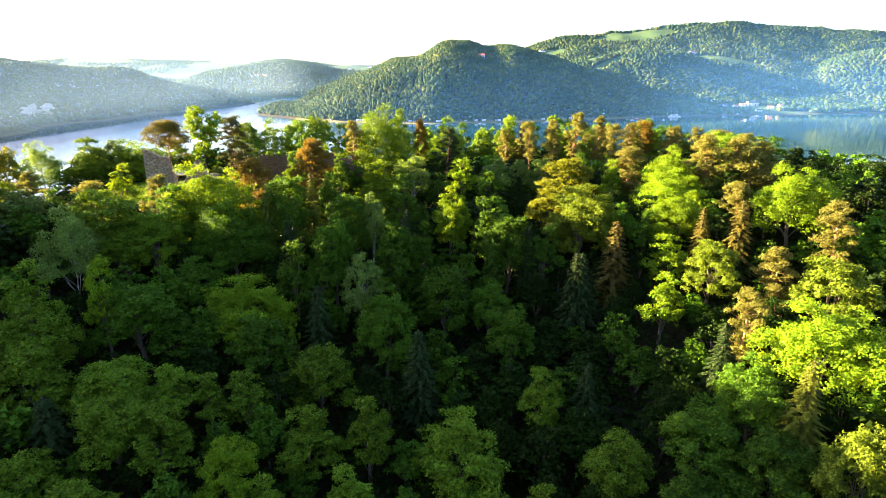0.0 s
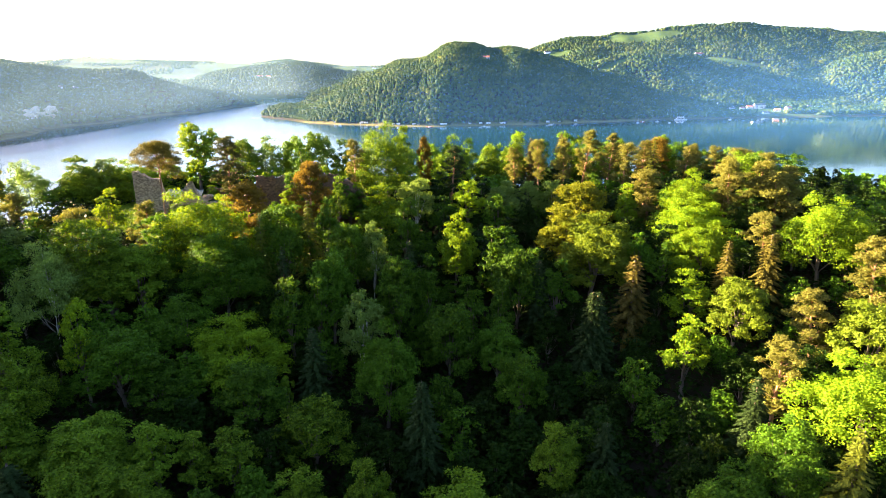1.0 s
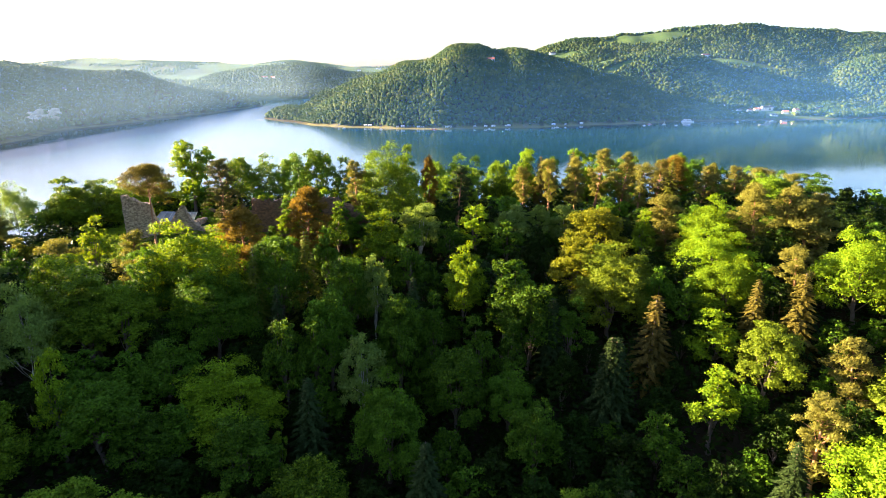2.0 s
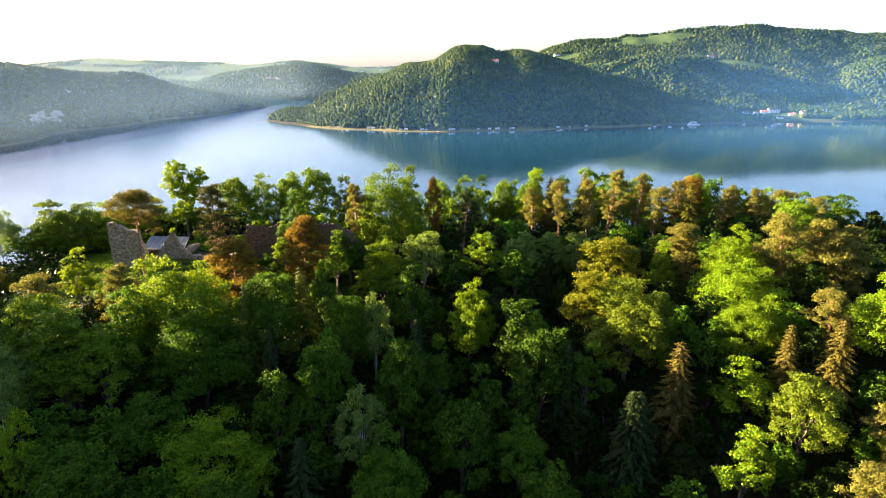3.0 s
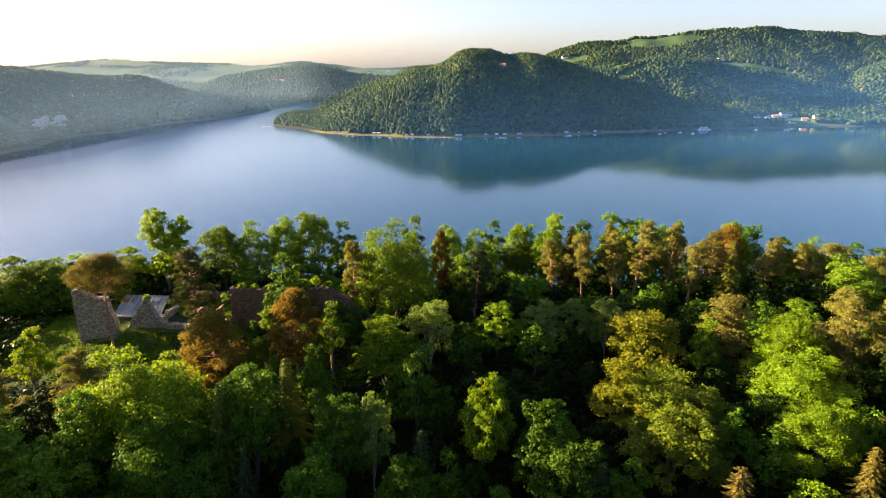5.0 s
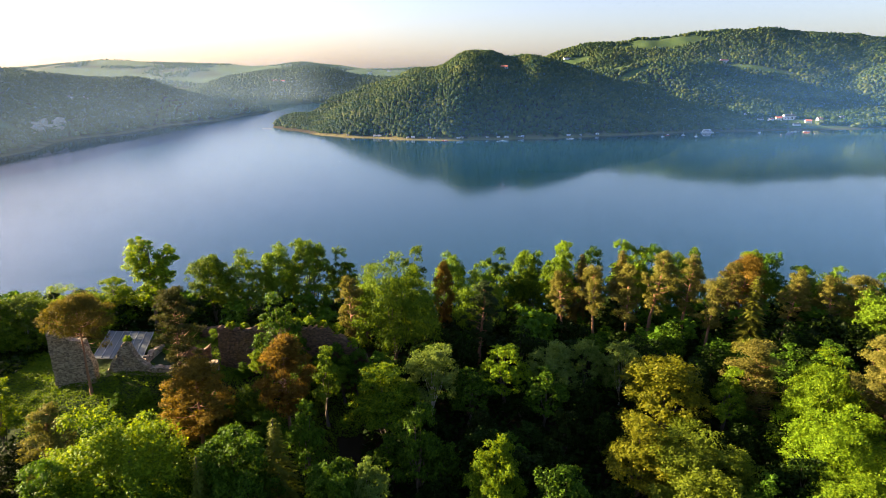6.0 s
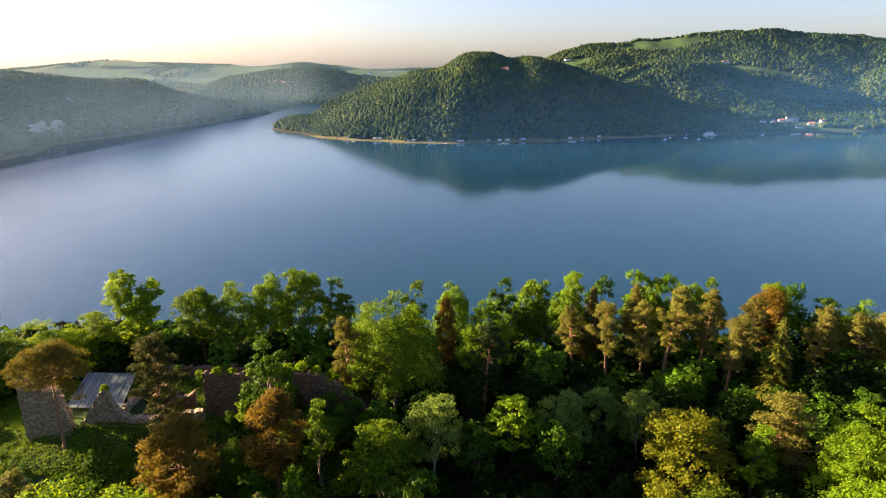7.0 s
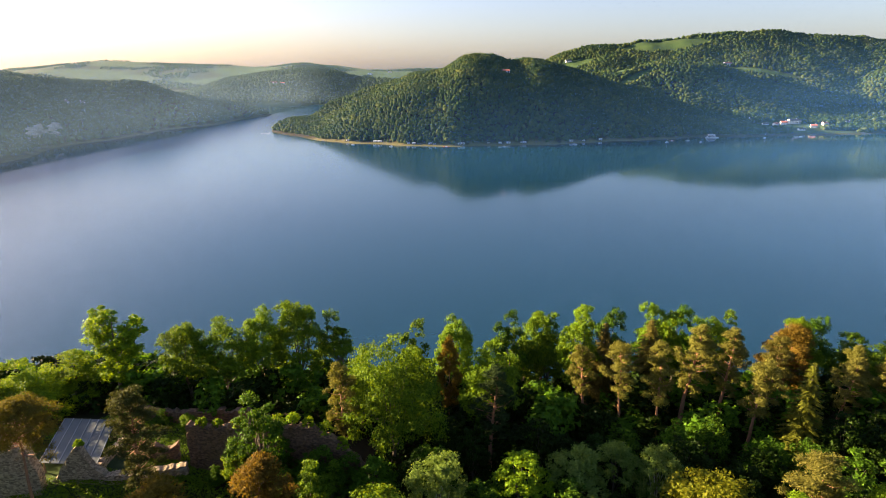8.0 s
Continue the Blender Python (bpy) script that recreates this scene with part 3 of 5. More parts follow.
def pine(seed, R, H, bottom, cards, pads=16, flat=0.45, lean=None, puff=1.0, low=()):
    """Scots pine: a long bare stem, crooked limbs and rounded pads of needles."""
    rng = np.random.RandomState(seed)
    stem = trunk_paths(H * 0.95, 0.017 * H, lean or rng.uniform(-1.2, 1.2, 2), rng, 0.2)
    sx = np.array(stem)
    cs, ns, al, limbs = [], [], [], []
    size = rng.uniform(0.17, 0.36, pads) * R * puff
    size = np.concatenate([size, [q[3] for q in low]])
    for k in range(pads + len(low)):
        f = min(1.0, (k + rng.uniform(0, 1)) / pads)
        z = bottom + (H - bottom) * f ** 0.85
        a = k * 2.4 + rng.uniform(-0.9, 0.9)
        reach = R * rng.uniform(0.2, 1.0) * min(1.0, 0.55 + 1.2 * f) * (1.0 - 0.7 * max(0, f - 0.45) / 0.55)
        bx, by = np.interp(z, sx[:, 2], sx[:, 0]), np.interp(z, sx[:, 2], sx[:, 1])
        c = np.array((bx + reach * math.cos(a), by + reach * math.sin(a), z - size[k] * 0.2))
        if k >= pads:   # a stray bough hanging below the crown
            c, z, reach = np.array(low[k - pads][:3]), low[k - pads][2], math.hypot(*low[k - pads][:2])
        zs = max(z - 0.35 * reach - 0.3, bottom * 0.8)
        limbs.append(limb((np.interp(zs, sx[:, 2], sx[:, 0]), np.interp(zs, sx[:, 2], sx[:, 1]), zs), c, 0.006 * H, rng))
        n = max(6, int(cards * size[k] ** 2 / (size ** 2).sum()))
        d = rng.normal(size=(n, 3))
        d[:, 2] = np.where(d[:, 2] < -0.2, -d[:, 2], d[:, 2])
        d /= np.linalg.norm(d, axis=1, keepdims=True)
        cs.append(c + d * size[k] * rng.uniform(0.35, 1.25, (n, 1)) * np.array((1.15, 1.15, flat + 0.3)))
        ns.append(d * 0.5 + rng.normal(size=(n, 3)) * 0.6 + np.array((0, 0, 0.4)))
        al.append(d + np.array((0, 0, 0.5)) + rng.normal(size=(n, 3)) * 0.45)
    for k in range(5):
        z = bottom * rng.uniform(0.45, 0.98)
        a = rng.uniform(0, math.tau)
        x, y = np.interp(z, sx[:, 2], sx[:, 0]), np.interp(z, sx[:, 2], sx[:, 1])
        limbs.append([(x, y, z - 0.05, 0.035), (x + 1.3 * math.cos(a), y + 1.3 * math.sin(a), z + 0.15, 0.01)])
    crown = leaf_blades(np.concatenate(cs), np.concatenate(ns), 0.32, 0.12, rng, np.concatenate(al))
    return crown, tubes([stem], 7), tubes(limbs, 4)


TREE_LABELS = {
    "beech": ("fresh green beech tree with a dense rounded crown", "beech_tree"),
    "oak": ("mid-green oak tree with a lumpy spreading crown", "oak_tree"),
    "hornbeam": ("deep green hornbeam with a dense rounded crown, leaf darkened for shade", "hornbeam_tree"),
    "willow": ("pale grey-green willow with a soft feathery crown", "willow_tree"),
    "maple": ("yellow-olive flowering maple tree with an open crown", "maple_tree"),
    "poplar": ("tall slender green poplar with an open leafy crown", "poplar_tree"),
    "birch": ("pale green birch with a white trunk and thin twigs", "birch_tree"),
    "pine": ("Scots pine with a reddish trunk and brownish-green needles", "pine_tree"),
    "pine_dark": ("dark green pine with a narrow dense crown", "pine_tree"),
    "umbrella": ("leaning Scots pine with a flat umbrella crown beside the ruin", "pine_tree"),
    "brown_pine": ("dark olive pine standing before the low wall", "pine_tree"),
    "rust_pine": ("rust-coloured young pine with a bushy crown", "pine_tree"),
    "larch_pine": ("tall larch with yellow-green tufts and bare dead branches", "larch_tree"),
    "spruce": ("dark green conical spruce with drooping boughs", "spruce_tree"),
    "rust_spruce": ("brownish spruce with a cone-laden top and drooping boughs", "spruce_tree"),
    "larch": ("light green larch with layered feathery boughs", "larch_tree"),
    "larch_fresh": ("tall fresh green ash tree with layered boughs", "ash_tree"),
    "lime": ("olive-green lime tree with a broad layered crown", "lime_tree"),
    "twin_poplar": ("tall poplar with a two-lobed top above the ridge wood", "poplar_tree"),
    "under": ("canopy tree between the others, leaf mostly darkened for shade", "forest_tree"),
}


def template(kind, arrays, leaf_mat, bark_mat):
    (cv, cf), (tv, tf), (lv, lf) = arrays
    tv, tf = np.concatenate([tv, lv]), np.concatenate([tf, lf + len(tv)])
    return dict(kind=kind, crown=quick_mesh("crown", cv, cf, leaf_mat), trunk=quick_mesh("trunk", tv, tf, bark_mat, True), height=float(cv[:, 2].max()), radius=float(np.percentile(np.hypot(cv[:, 0], cv[:, 1]), 97)))


def recoloured(tem, kind, leaf_mat, bark_mat=None):
    """The same form in other foliage."""
    out = dict(tem, kind=kind)
    out["crown"] = tem["crown"].copy()
    out["crown"].materials[0] = leaf_mat
    if bark_mat:
        out["trunk"] = tem["trunk"].copy()
        out["trunk"].materials[0] = bark_mat
    return out


ROUND = [broadleaf(11, 4.6, 15.5, 2.0, 15000, 0.31, 170), broadleaf(12, 4.9, 15.5, 2.2, 15000, 0.31, 190), broadleaf(13, 4.2, 16.0, 2.0, 15000, 0.31, 150), broadleaf(14, 4.6, 15.0, 1.8, 15000, 0.31, 140)]
BROAD = [broadleaf(15, 7.4, 15.5, 1.2, 30000, 0.29, 330), broadleaf(16, 7.0, 16.0, 1.5, 30000, 0.29, 280)]
SMALL = [broadleaf(17, 3.3, 14.0, 2.0, 6000, 0.34, 100), broadleaf(18, 3.1, 14.5, 2.2, 6000, 0.34, 90)]
LOW = [broadleaf(61, 4.0, 12.5, 1.2, 2800, 0.52, 110), broadleaf(62, 3.6, 12.5, 1.2, 2800, 0.52, 100)]
KINDS = {
    "beech": [template("beech", a, LEAF_FRESH, BARK) for a in ROUND + BROAD + SMALL],
    "poplar": [template("poplar", broadleaf(21, 3.2, 19, 2.5, 8500, 0.36, 110), LEAF_FRESH, BARK), template("poplar", broadleaf(22, 3.0, 18, 2.0, 8500, 0.36, 100), LEAF_GREEN, BARK)],
    "spruce": [template("spruce", conifer(31, 3.6, 16, 0.8, 17000, 0.45), NEEDLE_SPRUCE, BARK), template("spruce", conifer(32, 3.0, 16, 1.0, 16000, 0.45), NEEDLE_SPRUCE, BARK)],
    "pine": [template("pine", pine(41, 3.4, 17, 7.5, 12500, 48, 0.75, puff=0.72), NEEDLE_PINE, BARK_PINE), template("pine", pine(42, 3.0, 18, 7.0, 12500, 52, 0.75, puff=0.72), NEEDLE_PINE, BARK_PINE), template("pine", pine(43, 3.2, 16.5, 6.0, 12500, 48, 0.75, puff=0.72), NEEDLE_PINE, BARK_PINE)],
    "umbrella": [template("umbrella", pine(47, 6.4, 14.5, 9.6, 22000, 90, 0.4, (-1.0, 1.0), 0.58, ((2.6, -0.6, 9.6, 1.3), (3.6, 0.2, 8.9, 1.2), (4.4, -0.4, 8.0, 1.0), (1.6, 0.8, 9.6, 1.2))), NEEDLE_OCHRE, BARK_PINE)],
    "rust_pine": [template("rust_pine", pine(45, 3.2, 12.0, 4.2, 16000, 70, 0.6, puff=0.75), NEEDLE_RUST, BARK_PINE), template("rust_pine", pine(46, 3.0, 12.5, 4.0, 16000, 74, 0.6, puff=0.75), NEEDLE_RUST, BARK_PINE)],
    "brown_pine": [template("brown_pine", pine(48, 3.4, 16, 3.0, 17000, 90, 0.5, (-0.6, 0.8), 0.7), NEEDLE_OLIVE, BARK_PINE)],
    "larch": [template("larch", conifer(35, 3.6, 16, 1.5, 12000, 0.5), NEEDLE_LARCH, BARK)],
    "birch": [template("birch", broadleaf(24, 3.4, 14.5, 2.5, 9000, 0.28, 90, 0.5), LEAF_PALE, BARK_BIRCH), template("birch", broadleaf(25, 3.6, 14.0, 2.2, 9000, 0.28, 90, 0.5), LEAF_PALE, BARK_BIRCH), template("birch", broadleaf(26, 5.6, 15.0, 2.0, 18000, 0.26, 200, 0.4), LEAF_PALE, BARK_BIRCH)],
    "twin_poplar": [template("twin_poplar", clumped(79, ((-1.7, 0.2, 16.0, 2.4, 2.6), (-1.2, -0.3, 12.8, 2.5, 2.6), (2.4, 0.4, 15.0, 2.2, 2.1), (1.9, -0.4, 12.8, 2.1, 2.0), (0.3, 0.6, 10.2, 2.6, 2.0), (-0.4, -0.5, 8.0, 2.2, 1.6), (0.9, 0.3, 6.6, 1.8, 1.3)), 11000, 0.36, 0.45), LEAF_FRESH, BARK)],
    # two in three gap trees wear the leaf darkened for shade
    "under": [template("under", a, m, BARK) for a in LOW for m in (LEAF_DEEP, LEAF_SHADED, LEAF_SHADED)],
}
KINDS["oak"] = [recoloured(t, "oak", LEAF_GREEN) for t in KINDS["beech"]]
# beech forms in the deep leaf, which doubles as painted shade
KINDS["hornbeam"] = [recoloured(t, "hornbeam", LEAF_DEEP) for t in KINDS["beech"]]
KINDS["maple"] = [recoloured(t, "maple", LEAF_OLIVE) for t in KINDS["beech"][1:5]]
KINDS["willow"] = [recoloured(KINDS["birch"][0], "willow", LEAF_PALE, BARK)]
KINDS["larch_fresh"] = [recoloured(KINDS["beech"][2], "larch_fresh", LEAF_GREEN)]
KINDS["lime"] = [recoloured(t, "lime", LEAF_LIME) for t in KINDS["beech"][3:5]]
KINDS["rust_spruce"] = [recoloured(t, "rust_spruce", NEEDLE_BROWN) for t in KINDS["spruce"]]
KINDS["larch_pine"] = [recoloured(KINDS["spruce"][1], "larch_pine", NEEDLE_LARCH)]
KINDS["pine_dark"] = [recoloured(KINDS["pine"][1], "pine_dark", NEEDLE_SPRUCE)]
pick = random.Random(7)
planted = []


def plant(kind, x, y, top, radius=None, turn=None):
    """A tree of that kind whose tip stands at the height top over the water."""
    forms = KINDS[kind]
    want = radius or 4.5
    near = sorted(forms, key=lambda q: abs(math.log(want / q["radius"])))
    close = [q for q in near if abs(math.log(want / q["radius"])) < abs(math.log(want / near[0]["radius"])) + 0.18]
    tem = close[pick.randrange(len(close))]
    foot = float(land(x, y)) - 0.15
    tall = max(top - foot, 2.0)
    sz = tall / tem["height"]
    sx = sz if radius is None else radius / tem["radius"]
    if sx > 1.2 * sz:   # too squat for the tip and radius fitted to the view: trunk sunk underground
        sz = sx / 1.2
        foot = top - sz * tem["height"]
    label, category = TREE_LABELS[kind]
    tree = thing(category, pose(x, y, foot, 0, 0, pick.uniform(0, 360) if turn is None else turn) @ Matrix.Diagonal((sx, sx, sz, 1)), label, category.replace("_tree", " tree"), "trees of the wooded spur")
    for key in ("trunk", "crown"):
        part(key, tem[key], None, tree)
    planted.append((x, y, radius or tem["radius"] * sz))
    return tree

# ---- the trees of the spur, species by species: place, height of the tip over the water, crown radius ----
CREST_OAKS = [
    (1.1, 157.0, 73.6, 5.3), (-12.3, 160.0, 75.3, 3.8), (-21.8, 160.0, 67.9, 3.7), (-55.4, 166.0, 71.3, 5.2), (-48.8, 168.0, 72.2, 6.2), (18.4, 170.0, 71.7, 4.3),
    (-42.8, 172.0, 71.4, 4.3), (-36.6, 175.0, 72.3, 5.8), (-29.0, 175.0, 70.2, 4.9), (8.2, 178.0, 65.9, 5.1), (13.4, 178.0, 64.6, 5.6),
]
BEECHES = [
    (-27.1, 62.5, 39.8, 4.5), (55.2, 75.1, 53.9, 9.5),
    (-53.3, 84.7, 57.6, 2.8), (37.0, 90.5, 53.2, 4.6), (-33.7, 92.7, 51.9, 8.5), (41.5, 102.5, 56.0, 4.8), (65.6, 106.4, 68.7, 7.3), (46.0, 111.5, 62.5, 6.0),
    (-45.5, 112.5, 67.8, 9.4), (2.0, 116.3, 63.4, 4.7), (48.2, 121.0, 65.5, 7.9), (-68.4, 122.7, 66.0, 3.4), (50.0, 128.8, 69.0, 6.1), (-14.4, 130.1, 65.8, 5.7),
    (38.0, 131.1, 65.9, 3.9), (4.6, 139.0, 65.1, 4.4), (-80.1, 158.0, 66.7, 7.7), (-74.5, 163.0, 67.0, 5.0), (36.4, 175.0, 71.2, 4.3),
]
BIRCHES = [
    (-62.7, 94.0, 63.5, 6.1), (-14.1, 96.3, 54.5, 4.4), (-76.4, 103.2, 64.1, 5.7), (-14.1, 112.7, 61.8, 3.5), (-7.0, 135.1, 65.9, 4.9), (24.5, 140.8, 64.5, 3.6),
]
# holds oaks and beeches of the hollow too, given this darker leaf as shade
SLOPE_HORNBEAMS = [
    (34.2, 66.3, 42.6, 5.6), (41.4, 69.7, 49.0, 5.2), (29.6, 57.6, 38.3, 4.6), (40.2, 60.0, 42.4, 5.4),
    (-42.2, 83.7, 49.7, 4.4), (-28.5, 83.8, 47.8, 5.3), (-47.4, 84.4, 52.7, 5.4), (11.2, 88.7, 47.2, 4.2), (-9.6, 89.9, 51.2, 6.1), (-42.6, 94.5, 54.6, 5.2),
    (8.3, 95.7, 49.0, 4.2), (0.1, 97.0, 51.9, 5.4), (-25.9, 97.3, 56.8, 4.0), (-21.4, 98.8, 56.7, 3.6), (-19.9, 102.9, 58.9, 4.2), (3.8, 103.1, 54.6, 3.7),
    (9.3, 103.1, 54.6, 3.7), (-8.7, 103.1, 57.8, 4.9), (-3.5, 105.5, 57.6, 3.7), (-39.9, 105.7, 62.2, 7.6), (19.3, 106.2, 56.6, 3.9), (-18.5, 111.8, 61.9, 4.4),
    (-31.2, 113.0, 65.3, 5.2), (-24.0, 120.7, 64.7, 3.0), (-8.6, 120.9, 64.7, 3.8),
]
RIDGE_HORNBEAMS = [
    (-32.4, 139.0, 73.6, 4.2), (12.4, 107.5, 58.4, 4.9), (-51.3, 107.7, 64.5, 4.3), (8.3, 111.1, 61.1, 4.7), (11.1, 112.9, 61.1, 4.2),
]
LARCHES = [
    (45.0, 63.7, 50.5, 4.1), (-33.7, 109.4, 63.9, 2.7), (-26.6, 116.1, 64.8, 3.7),
]
ASHES = [
    (-36.5, 65.1, 43.8, 4.5),
]
BARE_LARCHES = [
    (49.9, 151.0, 72.8, 4.1),
]
LIMES = [
    (47.2, 55.6, 46.5, 4.8), (61.2, 85.2, 57.0, 6.3), (29.3, 119.5, 62.4, 8.6), (27.0, 112.5, 60.2, 6.6), (46.5, 95.5, 56.5, 5.4),
]
MAPLES = [
    (22.3, 121.2, 63.0, 5.3), (29.1, 132.9, 66.0, 7.0),
]
# hornbeams nearer than y 80 stand here too, for the lighter leaf
SLOPE_OAKS = [
    (-42.1, 55.1, 40.3, 4.4), (-50.1, 58.0, 41.9, 5.1), (-21.2, 58.8, 37.7, 3.4), (12.0, 59.0, 37.2, 3.3), (-11.4, 60.8, 37.8, 4.1), (-42.1, 65.7, 44.8, 5.1),
    (23.2, 65.8, 39.6, 5.2), (2.4, 68.7, 41.0, 7.1), (-18.5, 70.0, 40.2, 4.8), (-10.3, 70.4, 41.9, 3.6), (-56.2, 71.0, 49.6, 6.1), (-45.5, 71.2, 46.8, 5.8),
    (-37.8, 72.6, 45.8, 3.9), (-33.2, 73.3, 44.1, 3.5), (-28.4, 74.1, 43.3, 4.3), (-58.1, 76.1, 53.7, 5.4), (14.6, 76.7, 43.0, 3.6), (-19.1, 79.9, 44.6, 5.5),
    (-62.2, 81.0, 57.9, 4.6), (-57.4, 99.2, 62.6, 6.0), (-51.6, 100.5, 60.8, 5.0), (-57.2, 102.1, 63.3, 5.8), (-64.2, 104.7, 64.3, 5.0), (-24.0, 134.0, 66.8, 3.6),
    (-15.1, 150.0, 77.1, 8.2), (72.5, 150.0, 69.8, 5.4), (-82.7, 152.0, 68.2, 6.8), (-90.9, 152.0, 65.9, 7.2),
]
RIDGE_OAKS = [
    (73.3, 170.0, 67.0, 6.5), (72.4, 175.0, 67.4, 4.9), (45.0, 176.0, 69.7, 4.5),
]
PINES = [
    (45.9, 81.2, 53.0, 4.3), (55.5, 89.1, 57.3, 4.6), (67.5, 95.2, 63.5, 5.0), (56.9, 108.3, 64.8, 4.1), (-68.5, 115.9, 63.8, 5.6), (-60.6, 118.1, 64.2, 5.0), (65.9, 121.0, 69.7, 6.5), (68.0, 122.7, 70.4, 5.3),
    (58.0, 125.8, 71.6, 4.9), (63.5, 127.6, 71.5, 5.2), (57.9, 128.1, 71.5, 4.8), (44.7, 133.4, 68.2, 5.7), (-22.0, 147.0, 73.0, 3.5), (43.7, 155.0, 71.7, 4.1),
    (29.8, 158.0, 72.3, 3.7), (59.7, 158.0, 70.6, 3.7), (69.1, 158.0, 70.3, 3.8), (24.0, 160.0, 72.0, 3.7), (76.0, 160.0, 69.5, 5.8), (18.0, 162.0, 69.4, 3.4),
    (35.1, 162.0, 74.1, 4.6), (41.8, 162.0, 73.1, 4.1), (52.1, 166.0, 71.2, 3.7),
]
DARK_PINES = [
    (0.6, 150.0, 71.1, 4.3),
]
POPLARS = [
    (-24.1, 85.2, 47.0, 1.2),
]
RUST_PINES = [
    (-42.0, 127.0, 66.5, 5.4), (-28.9, 130.0, 70.8, 4.5),
    (-6.1, 158.0, 72.8, 2.3), (55.9, 168.9, 71.5, 5.2),
]
BROWN_SPRUCES = [
    (53.8, 102.3, 62.1, 4.5), (47.9, 104.3, 60.5, 3.6), (31.8, 103.0, 58.2, 6.6), (30.7, 168.0, 72.1, 5.0),
    (22.6, 169.0, 70.9, 4.2),
]
SPRUCES = [
    (-50.7, 65.1, 44.6, 6.6), (21.2, 76.8, 42.9, 3.9), (41.0, 77.6, 49.4, 3.9), (-3.7, 80.4, 46.9, 4.3), (-20.7, 89.5, 50.8, 4.7), (24.0, 95.9, 54.3, 5.3),
    (23.2, 96.0, 54.2, 4.1), (-28.3, 103.1, 59.6, 2.6), (16.0, 105.6, 56.6, 4.0), (-6.9, 107.9, 59.2, 3.4),
]
TIP_TREES = [
    ("birch", -104.0, 150.0, 67.8, 6.2), ("oak", -90.5, 150.0, 68.8, 5.6), ("birch", -84.5, 150.0, 68.0, 3.6), ("maple", -111.0, 146.0, 66.5, 5.0),
    ("pine", -99.0, 139.0, 61.5, 4.6), ("oak", -106.0, 136.0, 59.5, 5.0),
    ("maple", -92.0, 134.0, 58.5, 3.6),
]
RIM_TREES = [
    ("oak", -5.0, 174.0, 69.2, 4.4), ("hornbeam", 5.0, 176.0, 70.4, 4.4), ("oak", 12.5, 181.0, 68.6, 4.2), ("beech", 19.0, 174.0, 72.6, 4.2),
    ("hornbeam", 26.5, 180.0, 69.8, 4.4), ("oak", 33.5, 176.0, 72.4, 4.4), ("hornbeam", 40.5, 181.0, 70.2, 4.4), ("oak", 49.0, 178.0, 70.0, 4.2),
    ("beech", 59.5, 172.0, 71.8, 4.6), ("hornbeam", 65.0, 177.0, 69.6, 4.4), ("oak", 78.0, 172.0, 68.4, 4.6), ("hornbeam", 84.0, 168.0, 67.8, 4.6),
    ("oak", 90.0, 166.0, 67.4, 4.8), ("hornbeam", 96.0, 170.0, 66.8, 4.6), ("pine", 65.5, 163.0, 70.4, 3.6), ("pine", 80.0, 156.0, 69.2, 3.8),
]
WILLOWS = [
    (13.2, 140.6, 64.5, 5.0), (18.8, 142.9, 64.0, 3.6),
]
for kind_name, grove in (("oak", CREST_OAKS), ("beech", BEECHES), ("birch", BIRCHES), ("hornbeam", SLOPE_HORNBEAMS), ("hornbeam", RIDGE_HORNBEAMS), ("larch", LARCHES), ("larch_fresh", ASHES), ("larch_pine", BARE_LARCHES), ("lime", LIMES), ("maple", MAPLES), ("oak", SLOPE_OAKS), ("oak", RIDGE_OAKS), ("pine", PINES), ("pine_dark", DARK_PINES), ("poplar", POPLARS), ("rust_pine", RUST_PINES), ("rust_spruce", BROWN_SPRUCES), ("spruce", SPRUCES), ("willow", WILLOWS)):
    for tree_x, tree_y, tip, spread in grove:
        plant(kind_name, tree_x, tree_y, tip, spread)
for kind_name, tree_x, tree_y, tip, spread in TIP_TREES + RIM_TREES:
    plant(kind_name, tree_x, tree_y, tip, spread)
plant("twin_poplar", -65.4, 161.0, 75.8, 4.8, 0.0)
plant("umbrella", -62.3, 133.6, 74.2, 5.5, 0.0)
plant("brown_pine", -48.0, 136.0, 75.0, 4.3, 0.0)
plant("spruce", -73.6, 179.9, 60.5, 2.3)

